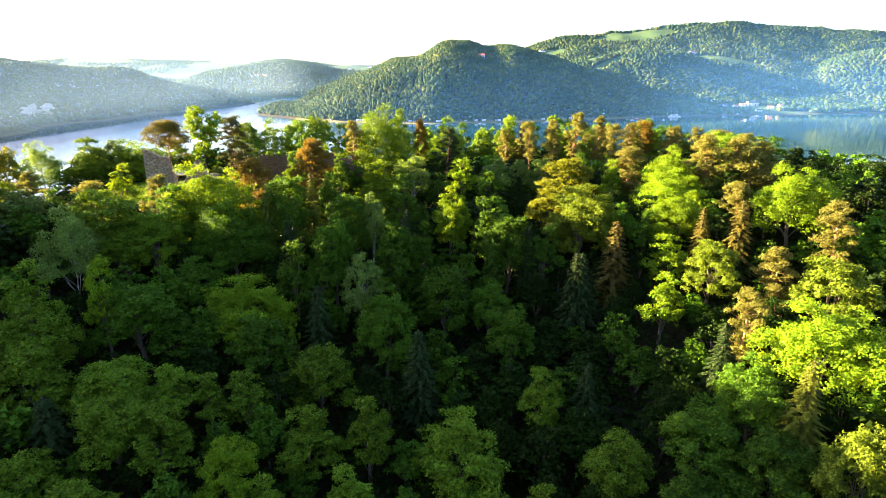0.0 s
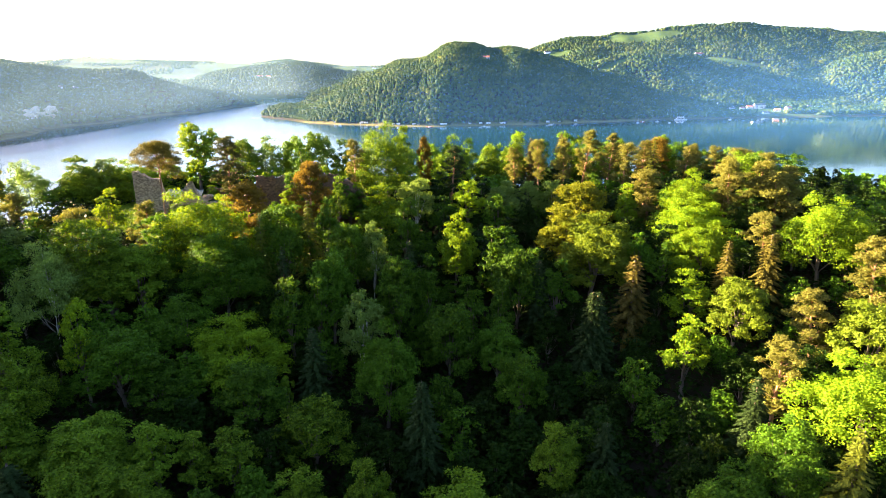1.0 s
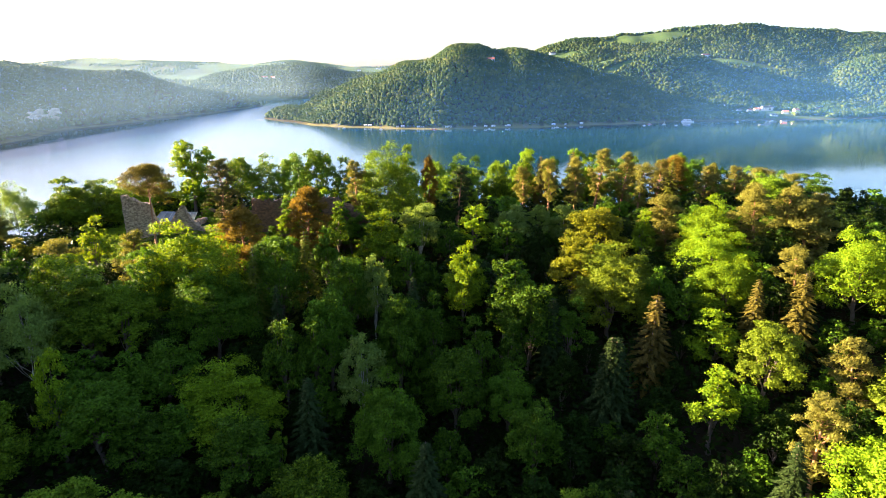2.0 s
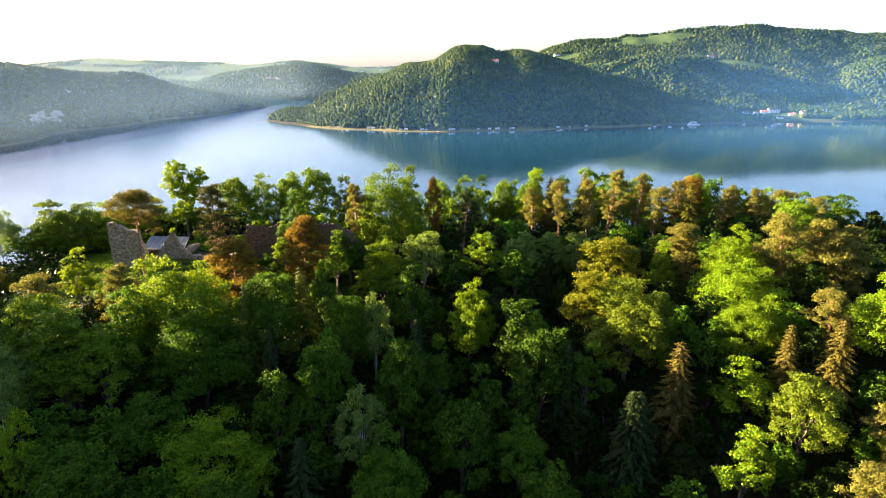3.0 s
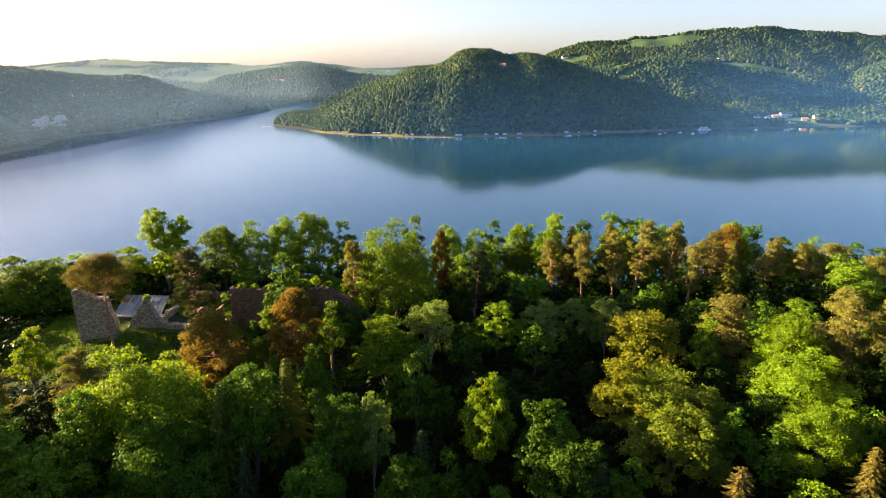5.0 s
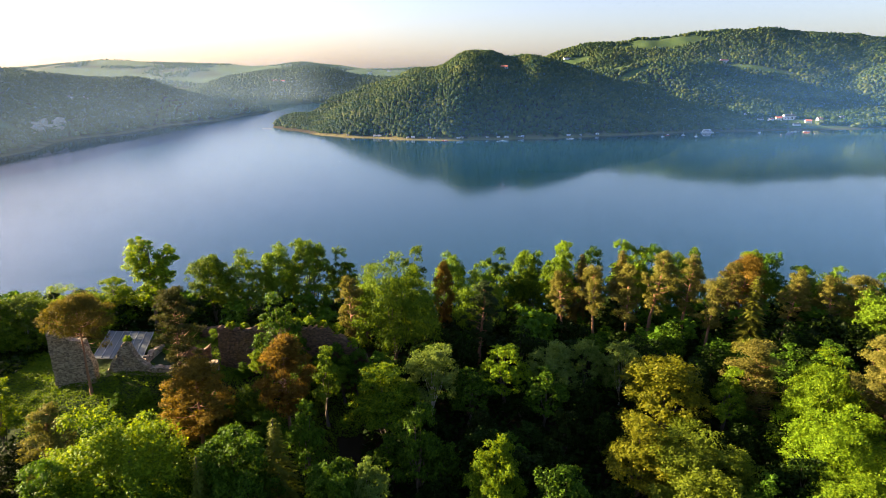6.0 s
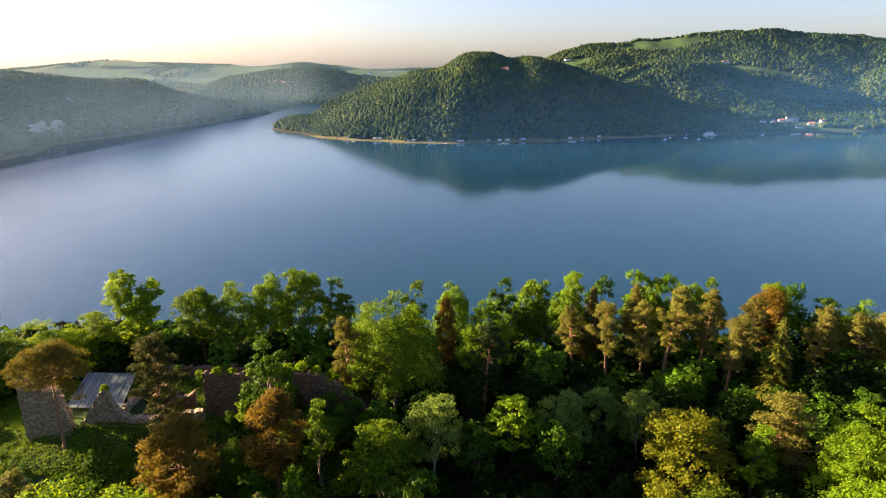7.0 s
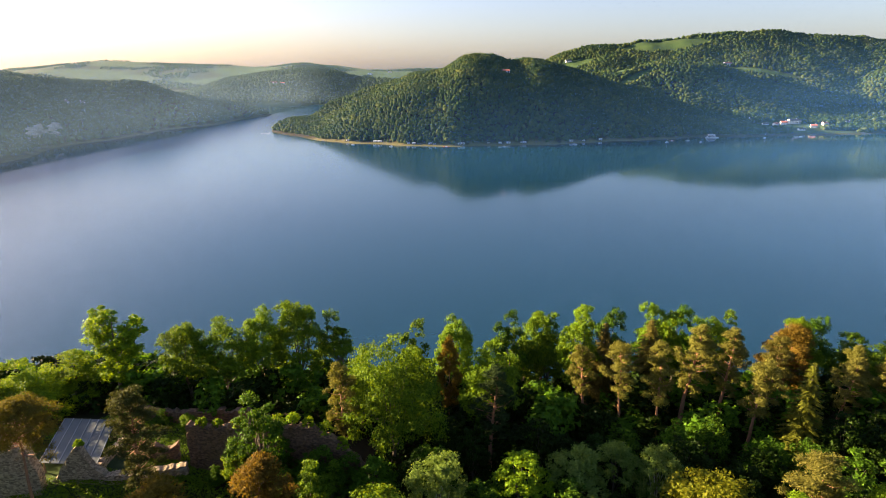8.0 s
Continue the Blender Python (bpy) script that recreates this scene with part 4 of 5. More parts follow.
# ---- the closed canopy between them ----
def canopy_fill():
    """Lesser trees in the gaps; the farther and hidden ones are joined as one stretch of forest."""
    fill = random.Random(5)
    seen = np.array([(a, b, c) for a, b, c in planted])
    spots = []
    for gy in np.arange(-56, 232, 6.0):
        for gx in np.arange(-150, 118, 6.0):
            x, y = gx + fill.uniform(-2.4, 2.4), gy + fill.uniform(-2.4, 2.4)
            tall, wide = fill.uniform(7.5, 11.0), fill.uniform(2.8, 4.2)
            # 40 m of unseen trees kept on the left, to cast more shade
            if x > max(0.74 * y + 20, 70) or x < min(-0.74 * y - 30, -70) - (40 if 30 < y < 120 else 0):
                continue
            if -102 < x < -17 and 122 < y < (158 if x > -84 else 146):
                continue
            if (-104 < x < -64 and 112 < y <= 124) or (x < -100 and y > 132):
                continue
            foot = float(land(x, y))
            if foot < 2:
                continue
            gap = (np.hypot(seen[:, 0] - x, seen[:, 1] - y) - 0.5 * seen[:, 2]).min()
            if gap < 0.4:
                continue
            if gap < 2.0:
                tall, wide = tall * 0.62, wide * 0.75
            spots.append((x, y, foot, tall, wide))
    main = [q for q in spots if 50 < q[1] < 150 and abs(q[0]) < 0.70 * q[1] + 6]
    fill.shuffle(main)
    chosen = set(main[:280])
    rest = [q for q in spots if q not in chosen]
    for x, y, foot, tall, wide in main[:280]:
        plant("under", x, y, foot + tall, wide)
    low = [broadleaf(65 + k, 3.6, 11.0, 1.0, 560, 1.0, 34) for k in range(3)]
    # every other joined tree takes the leaf darkened for shade
    for name, label, deep in (("forest", "closed green forest canopy on the spur", LEAF_DEEP), ("forest", "forest canopy in leaf darkened for shade", LEAF_SHADED)):
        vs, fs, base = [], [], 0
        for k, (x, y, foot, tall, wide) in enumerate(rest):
            if (deep is LEAF_SHADED) != (k % 2 == 0):
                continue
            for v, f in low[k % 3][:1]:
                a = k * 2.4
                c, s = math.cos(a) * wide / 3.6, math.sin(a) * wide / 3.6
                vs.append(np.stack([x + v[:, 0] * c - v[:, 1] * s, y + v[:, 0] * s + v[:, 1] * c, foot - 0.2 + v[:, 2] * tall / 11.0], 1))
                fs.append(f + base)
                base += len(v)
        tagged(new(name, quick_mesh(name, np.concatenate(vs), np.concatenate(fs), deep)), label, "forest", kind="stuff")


canopy_fill()


# ---- woods on the far hills ----
def far_wood(name, label, x0, x1, y0, y1, cell, size, mat, keep, seed, cones=0.25, sprays=26):
    """Crowns of far trees: a rough dome and small sprays for each, joined as one wood; each tree has a tone of its own."""
    rng = np.random.RandomState(seed)
    gx, gy = np.meshgrid(np.arange(x0, x1, cell), np.arange(y0, y1, cell))
    x = gx.ravel() + rng.uniform(-0.48, 0.48, gx.size) * cell
    y = gy.ravel() + rng.uniform(-0.48, 0.48, gx.size) * cell
    z = land(x, y)
    ok = (z > 2.4) & (meadow(x, y) < rng.uniform(0.15, 0.6, x.size)) & keep(x, y, z) & (np.abs(x) < 0.86 * y + 40)
    x, y, z = x[ok], y[ok], z[ok]
    n = len(x)
    cone = rng.uniform(size=n) < cones * (1 + waves(x, y, 60, seed))
    r = size * rng.uniform(0.44, 0.80, n) * np.where(cone, 0.6, 1.0)
    h = size * rng.uniform(0.75, 1.40, n) * np.where(cone, 1.2, 1.0)
    tone = np.clip(rng.beta(1.6, 2.4, n) * np.where(cone, 0.3, 1.0), 0, 1)
    k = 6
    a = np.arange(k) / k * math.tau + rng.uniform(0, 1, (n, 1))
    verts = np.zeros((n, 3 * k + 1, 3))
    for ring, (rad, lift, narrow) in enumerate(((0.72, 0.10, 0.95), (0.95, 0.42, 0.62), (0.62, 0.74, 0.28))):
        rr = r[:, None] * np.where(cone[:, None], narrow, rad) * rng.uniform(0.8, 1.2, (n, k))
        verts[:, ring * k:(ring + 1) * k, 0] = rr * np.cos(a)
        verts[:, ring * k:(ring + 1) * k, 1] = rr * np.sin(a)
        verts[:, ring * k:(ring + 1) * k, 2] = h[:, None] * (lift + rng.uniform(-0.07, 0.07, (n, k)))
    verts[:, 3 * k, 2] = h * 0.90
    verts += np.stack([x, y, z - 0.1 * h], 1)[:, None, :]
    f = []
    for s in range(k):
        t = (s + 1) % k
        for o in (0, k):
            f += [(o + s, o + t, o + k + t), (o + s, o + k + t, o + k + s)]
        f.append((2 * k + s, 2 * k + t, 3 * k))
    faces = (np.array(f)[None] + (np.arange(n) * (3 * k + 1))[:, None, None]).reshape(-1, 3)
    d = unit(rng.normal(size=(n, sprays, 3)) + np.array((0, -0.3, 0.5)))
    lift = 0.42 + 0.46 * d[..., 2]
    wide = np.where(cone[:, None], 0.95 - 0.85 * lift, 1.0)
    c = np.stack([x[:, None] + d[..., 0] * r[:, None] * wide, y[:, None] + d[..., 1] * r[:, None] * wide, z[:, None] + h[:, None] * (lift - 0.06)], 2).reshape(-1, 3)
    cv, cf = leaf_blades(c, d.reshape(-1, 3) + rng.normal(size=(n * sprays, 3)) * 0.45, size * 0.20, size * 0.18, rng)
    tri = cf + n * (3 * k + 1)
    me = quick_mesh(name, np.concatenate([verts.reshape(-1, 3), cv]), np.concatenate([faces, tri]), mat, True)
    tones = np.concatenate([np.repeat(tone, 3 * k + 1), np.clip(np.repeat(tone, sprays * 3) + np.repeat(rng.uniform(-0.12, 0.12, n * sprays), 3), 0, 1)])
    me.attributes.new("tone", "FLOAT", "POINT").data.foreach_set("value", tones.astype("f4"))
    return tagged(new(name, me), label, "wood", kind="stuff")


far_wood("hill_wood", "mixed green wood covering the hill across the lake", -470, 760, 1030, 1430, 5.5, 7.2, LEAF_FAR, lambda x, y, z: z > 2, 71, 0.30, 14)
far_wood("valley_wood", "mixed green wood on the low ground by the village", 480, 1500, 1225, 1445, 10.0, 10.0, LEAF_FAR, lambda x, y, z: z > 2.6, 76, 0.08)
far_wood("back_hill_wood", "hazy green wood on the high hills behind", -430, 1750, 1440, 2040, 8.0, 8.8, LEAF_FAR, lambda x, y, z: (z > 4) & ((x > 420) | (y > 1560) | (x < -100)), 72, 0.12, 8)
far_wood("west_bank_wood", "green wood along the long lake bank, leaf tinted for haze", -1150, -550, 640, 1860, 7.4, 8.2, LEAF_FARTHER, lambda x, y, z: z > 3.2, 73, 0.16, 9)
far_wood("distant_wood", "wood on the distant hill at the head of the lake, leaf tinted for haze", -1400, 60, 2290, 2760, 13.0, 12.0, LEAF_FARTHER, lambda x, y, z: (x < -560) | (y < 2690), 74, 0.1, 8)
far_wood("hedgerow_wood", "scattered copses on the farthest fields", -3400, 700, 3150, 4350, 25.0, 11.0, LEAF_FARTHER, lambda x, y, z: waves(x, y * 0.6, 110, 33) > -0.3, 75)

# ---- the castle ruin on the knoll ----
def stone_material(name, dark_stone, pale_stone, dark_stain, pale_stain):
    m, nodes, links, bsdf = material(name)
    co = nodes.new("ShaderNodeTexCoord")
    cell, edge = nodes.new("ShaderNodeTexVoronoi"), nodes.new("ShaderNodeTexVoronoi")
    edge.feature = "DISTANCE_TO_EDGE"
    stretch = nodes.new("ShaderNodeMapping")
    stretch.inputs["Scale"].default_value = (2.8, 2.8, 4.8)
    links.new(co.outputs["Object"], stretch.inputs["Vector"])
    for v in (cell, edge):
        links.new(stretch.outputs["Vector"], v.inputs["Vector"])
        v.inputs["Scale"].default_value = 1.0
    split = nodes.new("ShaderNodeSeparateColor")
    links.new(cell.outputs["Color"], split.inputs["Color"])
    stones = mixed(nodes, links, dark_stone, pale_stone, split.outputs["Red"])
    stain = noise_of(nodes, links, 0.5, 6)
    dark = mixed(nodes, links, dark_stain, pale_stain, stain.outputs["Fac"])
    both = nodes.new("ShaderNodeMix")
    both.data_type = "RGBA"
    both.inputs["Factor"].default_value = 0.4
    links.new(stones.outputs["Result"], both.inputs["A"])
    links.new(dark.outputs["Result"], both.inputs["B"])
    links.new(both.outputs["Result"], bsdf.inputs["Base Color"])
    bsdf.inputs["Roughness"].default_value = 0.95
    clip = nodes.new("ShaderNodeMapRange")
    clip.inputs["From Max"].default_value = 0.12
    links.new(edge.outputs["Distance"], clip.inputs["Value"])
    bumped(nodes, links, clip.outputs["Result"], 0.7, 0.07, bsdf)
    return m


STONE = stone_material("grey_rubble_stone", (0.09, 0.064, 0.036), (0.52, 0.405, 0.26), (0.085, 0.060, 0.034), (0.35, 0.27, 0.17))
# redder masonry, its colour also darkened for the shade on these walls
BRICKY = stone_material("reddish_shade_rubble_stone", (0.060, 0.032, 0.016), (0.240, 0.138, 0.070), (0.040, 0.024, 0.013), (0.150, 0.090, 0.048))
SEAM = plain_material("pale_folded_seam", (0.13, 0.15, 0.16), (0.24, 0.26, 0.27), 2.0, 0.5, 0.01, 0.1)
SHEET = plain_material("weathered_zinc_sheet", (0.022, 0.036, 0.042), (0.060, 0.082, 0.090), 0.9, 0.6, 0.01, 0.1)


def ruin_wall(a, b, thick, tops, foot, seed, rough=0.16, jag=0.35):
    """A solid rubble wall from a to b with a broken top; tops: (share of length, height) pairs."""
    rng = np.random.RandomState(seed)
    a, b = np.array(a, float), np.array(b, float)
    length = np.linalg.norm(b - a)
    along = (b - a) / length
    out = np.array((along[1], -along[0]))
    n, m = max(6, int(length / 0.3)), 22
    s = np.linspace(0, 1, n)
    top = np.interp(s, *zip(*tops)) + np.repeat(rng.uniform(-jag, jag, n // 2 + 1), 2)[:n]
    bm = bmesh.new()
    grid = []
    for side in (1, -1):
        rows = []
        for i in range(n):
            col = []
            for k in range(m):
                z = foot + (top[i] - foot) * k / (m - 1)
                off = side * thick / 2 * (1.0 - 0.12 * k / m) + rng.uniform(-rough, rough) * (0.4 if k else 0.1)
                slip = rng.uniform(-rough, rough) * 0.6 if i in (0, n - 1) else 0
                p = a + along * (s[i] * length + slip) + out * off
                col.append(bm.verts.new((p[0], p[1], z + rng.uniform(-0.05, 0.05))))
            rows.append(col)
        grid.append(rows)
    f, g = grid
    for i in range(n - 1):
        for k in range(m - 1):
            bm.faces.new((f[i][k], f[i + 1][k], f[i + 1][k + 1], f[i][k + 1]))
            bm.faces.new((g[i][k], g[i][k + 1], g[i + 1][k + 1], g[i + 1][k]))
        bm.faces.new((f[i][-1], f[i + 1][-1], g[i + 1][-1], g[i][-1]))
        bm.faces.new((f[i][0], g[i][0], g[i + 1][0], f[i + 1][0]))
    for i in (0, n - 1):
        for k in range(m - 1):
            bm.faces.new((f[i][k], f[i][k + 1], g[i][k + 1], g[i][k]))
    bmesh.ops.recalc_face_normals(bm, faces=bm.faces)
    return bm


def box(bm, x0, x1, y0, y1, z0, z1):
    vs = [bm.verts.new((x, y, z)) for x in (x0, x1) for y in (y0, y1) for z in (z0, z1)]
    for q in ((0, 1, 3, 2), (4, 6, 7, 5), (0, 4, 5, 1), (2, 3, 7, 6), (0, 2, 6, 4), (1, 5, 7, 3)):
        bm.faces.new([vs[i] for i in q])
    return bm


def solid(x0, x1, y0, y1, z0, z1, bevel=0.03):
    bm = box(bmesh.new(), x0, x1, y0, y1, z0, z1)
    if bevel:
        bmesh.ops.bevel(bm, geom=bm.edges[:], offset=bevel, segments=1, affect="EDGES")
    bmesh.ops.recalc_face_normals(bm, faces=bm.faces)
    return bm


ruin = thing("castle_ruin", None, "roofless castle ruin of grey rubble stone on a knoll", "ruin")
part("tower_wall", ruin_wall((-69.7, 136.4), (-63.2, 137.0), 1.5, ((0, 67.0), (0.3, 66.6), (0.55, 65.6), (0.85, 65.2), (0.9, 62.8), (1, 61.2)), 54.0, 1), STONE, ruin, "tall broken tower wall")
part("gable_wall", ruin_wall((-62.4, 138.2), (-53.6, 138.6), 1.2, ((0, 58.8), (0.12, 60.2), (0.3, 62.6), (0.44, 64.5), (0.5, 64.6), (0.6, 62.4), (0.74, 60.4), (1, 59.4)), 54.0, 2, 0.18, 0.42), STONE, ruin, "pointed remnant of a gable wall")
part("low_wall", ruin_wall((-53.8, 138.7), (-44.6, 141.6), 1.4, ((0, 59.6), (0.2, 59.2), (0.5, 59.4), (0.8, 59.2), (1, 59.3)), 53.0, 3, 0.22, 0.16), STONE, ruin, "low crumbled parapet wall")
part("hall_wall", ruin_wall((-44.9, 143.9), (-18.0, 142.6), 1.5, ((0, 64.4), (0.25, 64.6), (0.4, 64.9), (0.55, 65.3), (0.7, 65.2), (0.82, 63.6), (1, 59.0)), 52.0, 4, 0.18, 0.4), BRICKY, ruin, "long high hall wall with overgrown top")
part("back_wall", ruin_wall((-62.0, 156.5), (-40.0, 155.5), 1.3, ((0, 59.4), (0.4, 58.9), (0.6, 59.2), (1, 59.9)), 51.0, 5), BRICKY, ruin, "mossy rear courtyard wall")
part("cross_wall", ruin_wall((-56.6, 139.5), (-57.4, 147.5), 1.0, ((0, 60.2), (0.5, 60.3), (1, 59.4)), 54.5, 6), STONE, ruin, "stub wall under the shelter roof")
part("rubble_wall", ruin_wall((-53.0, 143.6), (-47.2, 144.8), 1.2, ((0, 59.6), (0.4, 60.6), (0.7, 59.9), (1, 60.8)), 54.0, 7, 0.25, 0.3), BRICKY, ruin, "collapsed inner wall")

shelter = thing("shelter_roof", None, "sloping grey sheet-metal shelter roof inside the ruin", "shelter roof")
ROOF_FRONT, ROOF_REAR, ROOF_FRONT_Z, ROOF_REAR_Z, SKEW = 139.3, 151.5, 60.5, 59.9, -4.3


def roof_at(u, v, lift=0.0):
    """A place on the shelter roof: u metres along the eave, v from 0 at the eave to 1 at the back."""
    return (-65.2 + u + SKEW * v, ROOF_FRONT + (ROOF_REAR - ROOF_FRONT) * v, ROOF_FRONT_Z + (ROOF_REAR_Z - ROOF_FRONT_Z) * v - 0.10 * (u - 3.9) / 7.8 + lift)


def roof_strip(u0, u1, low, high):
    bm = bmesh.new()
    vs = [bm.verts.new(roof_at(u, v, h)) for h in (low, high) for u, v in ((u0, 0), (u1, 0), (u1, 1), (u0, 1))]
    for q in ((0, 3, 2, 1), (4, 5, 6, 7), (0, 1, 5, 4), (1, 2, 6, 5), (2, 3, 7, 6), (3, 0, 4, 7)):
        bm.faces.new([vs[i] for i in q])
    bmesh.ops.recalc_face_normals(bm, faces=bm.faces)
    return bm


for k in range(6):
    part("roof_sheet", roof_strip(k * 1.42 + 0.03, k * 1.42 + 1.39, 0.0, 0.05), SHEET, shelter)
for k in range(7):
    part("seam", roof_strip(k * 1.42 - 0.05, k * 1.42 + 0.05, 0.004, 0.12), SEAM, shelter)
for v in (0.05, 0.5, 0.93):
    x0, y0, z0 = roof_at(0, v)
    part("beam", solid(x0 + 0.1, x0 + 8.4, y0 - 0.1, y0 + 0.1, z0 - 0.32, z0 - 0.07), TIMBER, shelter, "timber purlin")
    for u in (0.4, 4.2, 8.1):
        part("post", solid(x0 + u - 0.1, x0 + u + 0.1, y0 - 0.1, y0 + 0.1, float(land(x0 + u, y0)) - 0.3, z0 - 0.3), TIMBER, shelter, "timber post")


def herb_layer(name, label, spots, seed, mat, leaf=0.5):
    """Low leafy growth: sprays over the ground within round spots (x, y, radius, count, height)."""
    rng = np.random.RandomState(seed)
    cs, ns = [], []
    for x, y, r, n, h in spots:
        a, d = rng.uniform(0, math.tau, n), r * np.sqrt(rng.uniform(0, 1, n))
        px, py = x + d * np.cos(a), y + d * np.sin(a)
        lump = 0.5 + 0.5 * waves(px, py, 0.9, seed)
        cs.append(np.stack([px, py, land(px, py) + h * (0.1 + lump * rng.uniform(0.3, 1.0, n))], 1))
        ns.append(np.stack([0 * px, 0 * px, 1 + 0 * px], 1) + rng.normal(size=(n, 3)) * 0.55)
    v, f = leaf_cards(np.concatenate(cs), np.concatenate(ns), leaf, leaf * 0.55, rng)
    return tagged(new(name, quick_mesh(name, v, f, mat)), label, "undergrowth", kind="stuff")


herb_layer("undergrowth", "low green herbs and brambles on the ruin's knoll", [(-62, 123, 8, 4500, 0.9), (-50, 121, 7, 4000, 1.0), (-84, 141, 9, 6500, 0.6), (-93, 139, 8, 4500, 0.7), (-77, 147, 8, 4500, 0.6), (-72, 138, 6, 3500, 0.6), (-66, 130, 9, 7700, 0.8), (-55, 133, 7, 5720, 0.5), (-44, 134, 7, 5720, 0.55), (-32, 138, 7, 5280, 0.96), (-80, 134, 11, 7920, 0.56), (-50, 150, 8, 4400, 0.44), (-36, 151, 8, 4840, 0.8), (-22, 138, 6, 3520, 0.96), (-60, 151, 7, 3960, 0.64), (-40, 127, 7, 5720, 1.44), (-28, 127, 7, 5720, 1.6), (-52, 126, 7, 5280, 1.28), (-30, 148, 6, 3520, 0.96), (-90, 130, 9, 5280, 0.72), (-48, 141.6, 4, 1980, 0.28), (-52, 146.5, 4, 1540, 0.28), (-42, 142, 3, 1100, 0.28), (-74, 127, 7, 6600, 0.64)], 5, LEAF_HERB, 0.34)


def wall_bush(x, y, z, r, seed):
    (cv, cf), _, _ = broadleaf(seed, r, r * 1.3, 0.0, 420, 0.30, 14)
    stem, stem_faces = tubes([[(0, 0, -0.25, 0.05), (0, 0, r * 0.5, 0.04), (0, 0, r, 0.02)]], 5)
    bush = thing("bush", pose(x, y, z), "small bright green bush growing on the ruin wall", "bush", "bushes on the ruin")
    part("stem", quick_mesh("stem", stem, stem_faces, BARK), None, bush)
    part("leaves", quick_mesh("leaves", cv, cf, LEAF_FRESH), None, bush)


for k, (x, y, z, r) in enumerate(((-42.8, 143.8, 64.4, 0.9), (-40.2, 143.7, 64.5, 0.7), (-33.5, 143.4, 64.9, 1.2), (-31.0, 143.3, 65.2, 1.1), (-28.6, 143.2, 65.5, 1.2), (-26.4, 143.1, 65.2, 0.9), (-23.8, 143.0, 64.2, 1.2), (-21.4, 142.9, 62.0, 1.1), (-58.0, 138.4, 64.3, 0.6), (-37.0, 143.6, 64.3, 1.0))):
    wall_bush(x, y, z, r, 80 + k)


# ---- shrubs before the hall wall, in the court and on the slope below the walls ----
for kind, x, y, tall, wide in (("beech", -36.5, 140.8, 7.4, 2.6), ("hornbeam", -33.0, 140.2, 8.0, 2.8), ("oak", -29.5, 137.5, 7.6, 3.0), ("hornbeam", -26.0, 139.8, 8.6, 3.0), ("oak", -22.5, 139.3, 8.6, 3.0), ("hornbeam", -30.0, 141.2, 9.0, 2.6), ("hornbeam", -24.5, 141.0, 10.0, 2.8), ("hornbeam", -20.5, 140.6, 9.6, 2.8), ("hornbeam", -41.5, 130.0, 6.5, 3.0), ("oak", -36.0, 131.5, 7.5, 3.2), ("hornbeam", -31.5, 127.0, 8.0, 3.2), ("oak", -47.0, 128.0, 5.0, 2.6), ("hornbeam", -40.2, 141.0, 2.6, 1.5), ("oak", -60.0, 154.5, 3.0, 2.2), ("hornbeam", -55.0, 154.2, 2.8, 2.0), ("oak", -50.0, 153.8, 3.2, 2.3), ("hornbeam", -45.0, 153.5, 2.8, 2.0), ("hornbeam", -40.5, 153.0, 3.4, 2.2), ("hornbeam", -57.0, 131.5, 2.2, 1.7), ("oak", -53.0, 132.5, 2.4, 1.7), ("hornbeam", -43.0, 134.5, 2.6, 1.8), ("oak", -38.0, 136.0, 3.0, 2.0), ("hornbeam", -66.5, 130.0, 2.0, 1.6)):
    plant(kind, x, y, float(land(x, y)) + tall, wide)


def understorey():
    """Shrubs and saplings that close the forest floor, their leaf colour darkened for the shade there."""
    rng = np.random.RandomState(12)
    n = 170000
    x, y = rng.uniform(-110, 105, n), rng.uniform(45, 215, n)
    keep = (np.abs(x) < 0.76 * y + 15) & ~((x > -80) & (x < -18) & (y > 124) & (y < 157))
    x, y = x[keep], y[keep]
    lump = np.clip(0.5 + 0.6 * waves(x, y, 2.2, 4), 0.05, 1)
    c = np.stack([x, y, land(x, y) + 5.5 * lump * rng.uniform(0.1, 1.0, len(x))], 1)
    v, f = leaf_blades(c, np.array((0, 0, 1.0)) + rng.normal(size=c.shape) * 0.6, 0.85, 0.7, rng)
    tagged(new("undergrowth", quick_mesh("undergrowth", v, f, LEAF_SHADED)), "shrubs and saplings on the forest floor, leaf darkened for shade", "undergrowth", kind="stuff")


understorey()

# ---- a pale rock outcrop among the trees of the west bank ----
def outcrop(x, y, wide, tall, seed):
    rng = np.random.RandomState(seed)
    bm = bmesh.new()
    bmesh.ops.create_icosphere(bm, subdivisions=3, radius=1.0)
    for v in bm.verts:
        k = 1 + 0.22 * math.sin(v.co.x * 5 + seed) * math.cos(v.co.y * 4 + seed) + 0.2 * math.sin(v.co.z * 7 + v.co.y * 3) + rng.uniform(-0.07, 0.07)
        v.co = Vector((v.co.x * wide * 0.5 * k, v.co.y * wide * 0.8 * k, v.co.z * tall * k))
    rock = thing("rock_outcrop", pose(x, y, float(land(x, y)) + tall * 0.15), "pale bare rock face on the wooded lake bank", "rock", "rocks of the west bank")
    part("rock", bm, ROCK, rock)


ROCK = plain_material("pale_bank_rock", (0.20, 0.17, 0.14), (0.42, 0.37, 0.32), 0.25, 0.95, 0.6)
for k, (x, y, wide, tall) in enumerate(((-684, 980, 16, 9), (-690, 1000, 22, 12), (-684, 1024, 16, 10), (-692, 1046, 18, 10), (-676, 1010, 12, 6))):
    outcrop(x, y, wide, tall, 30 + k)

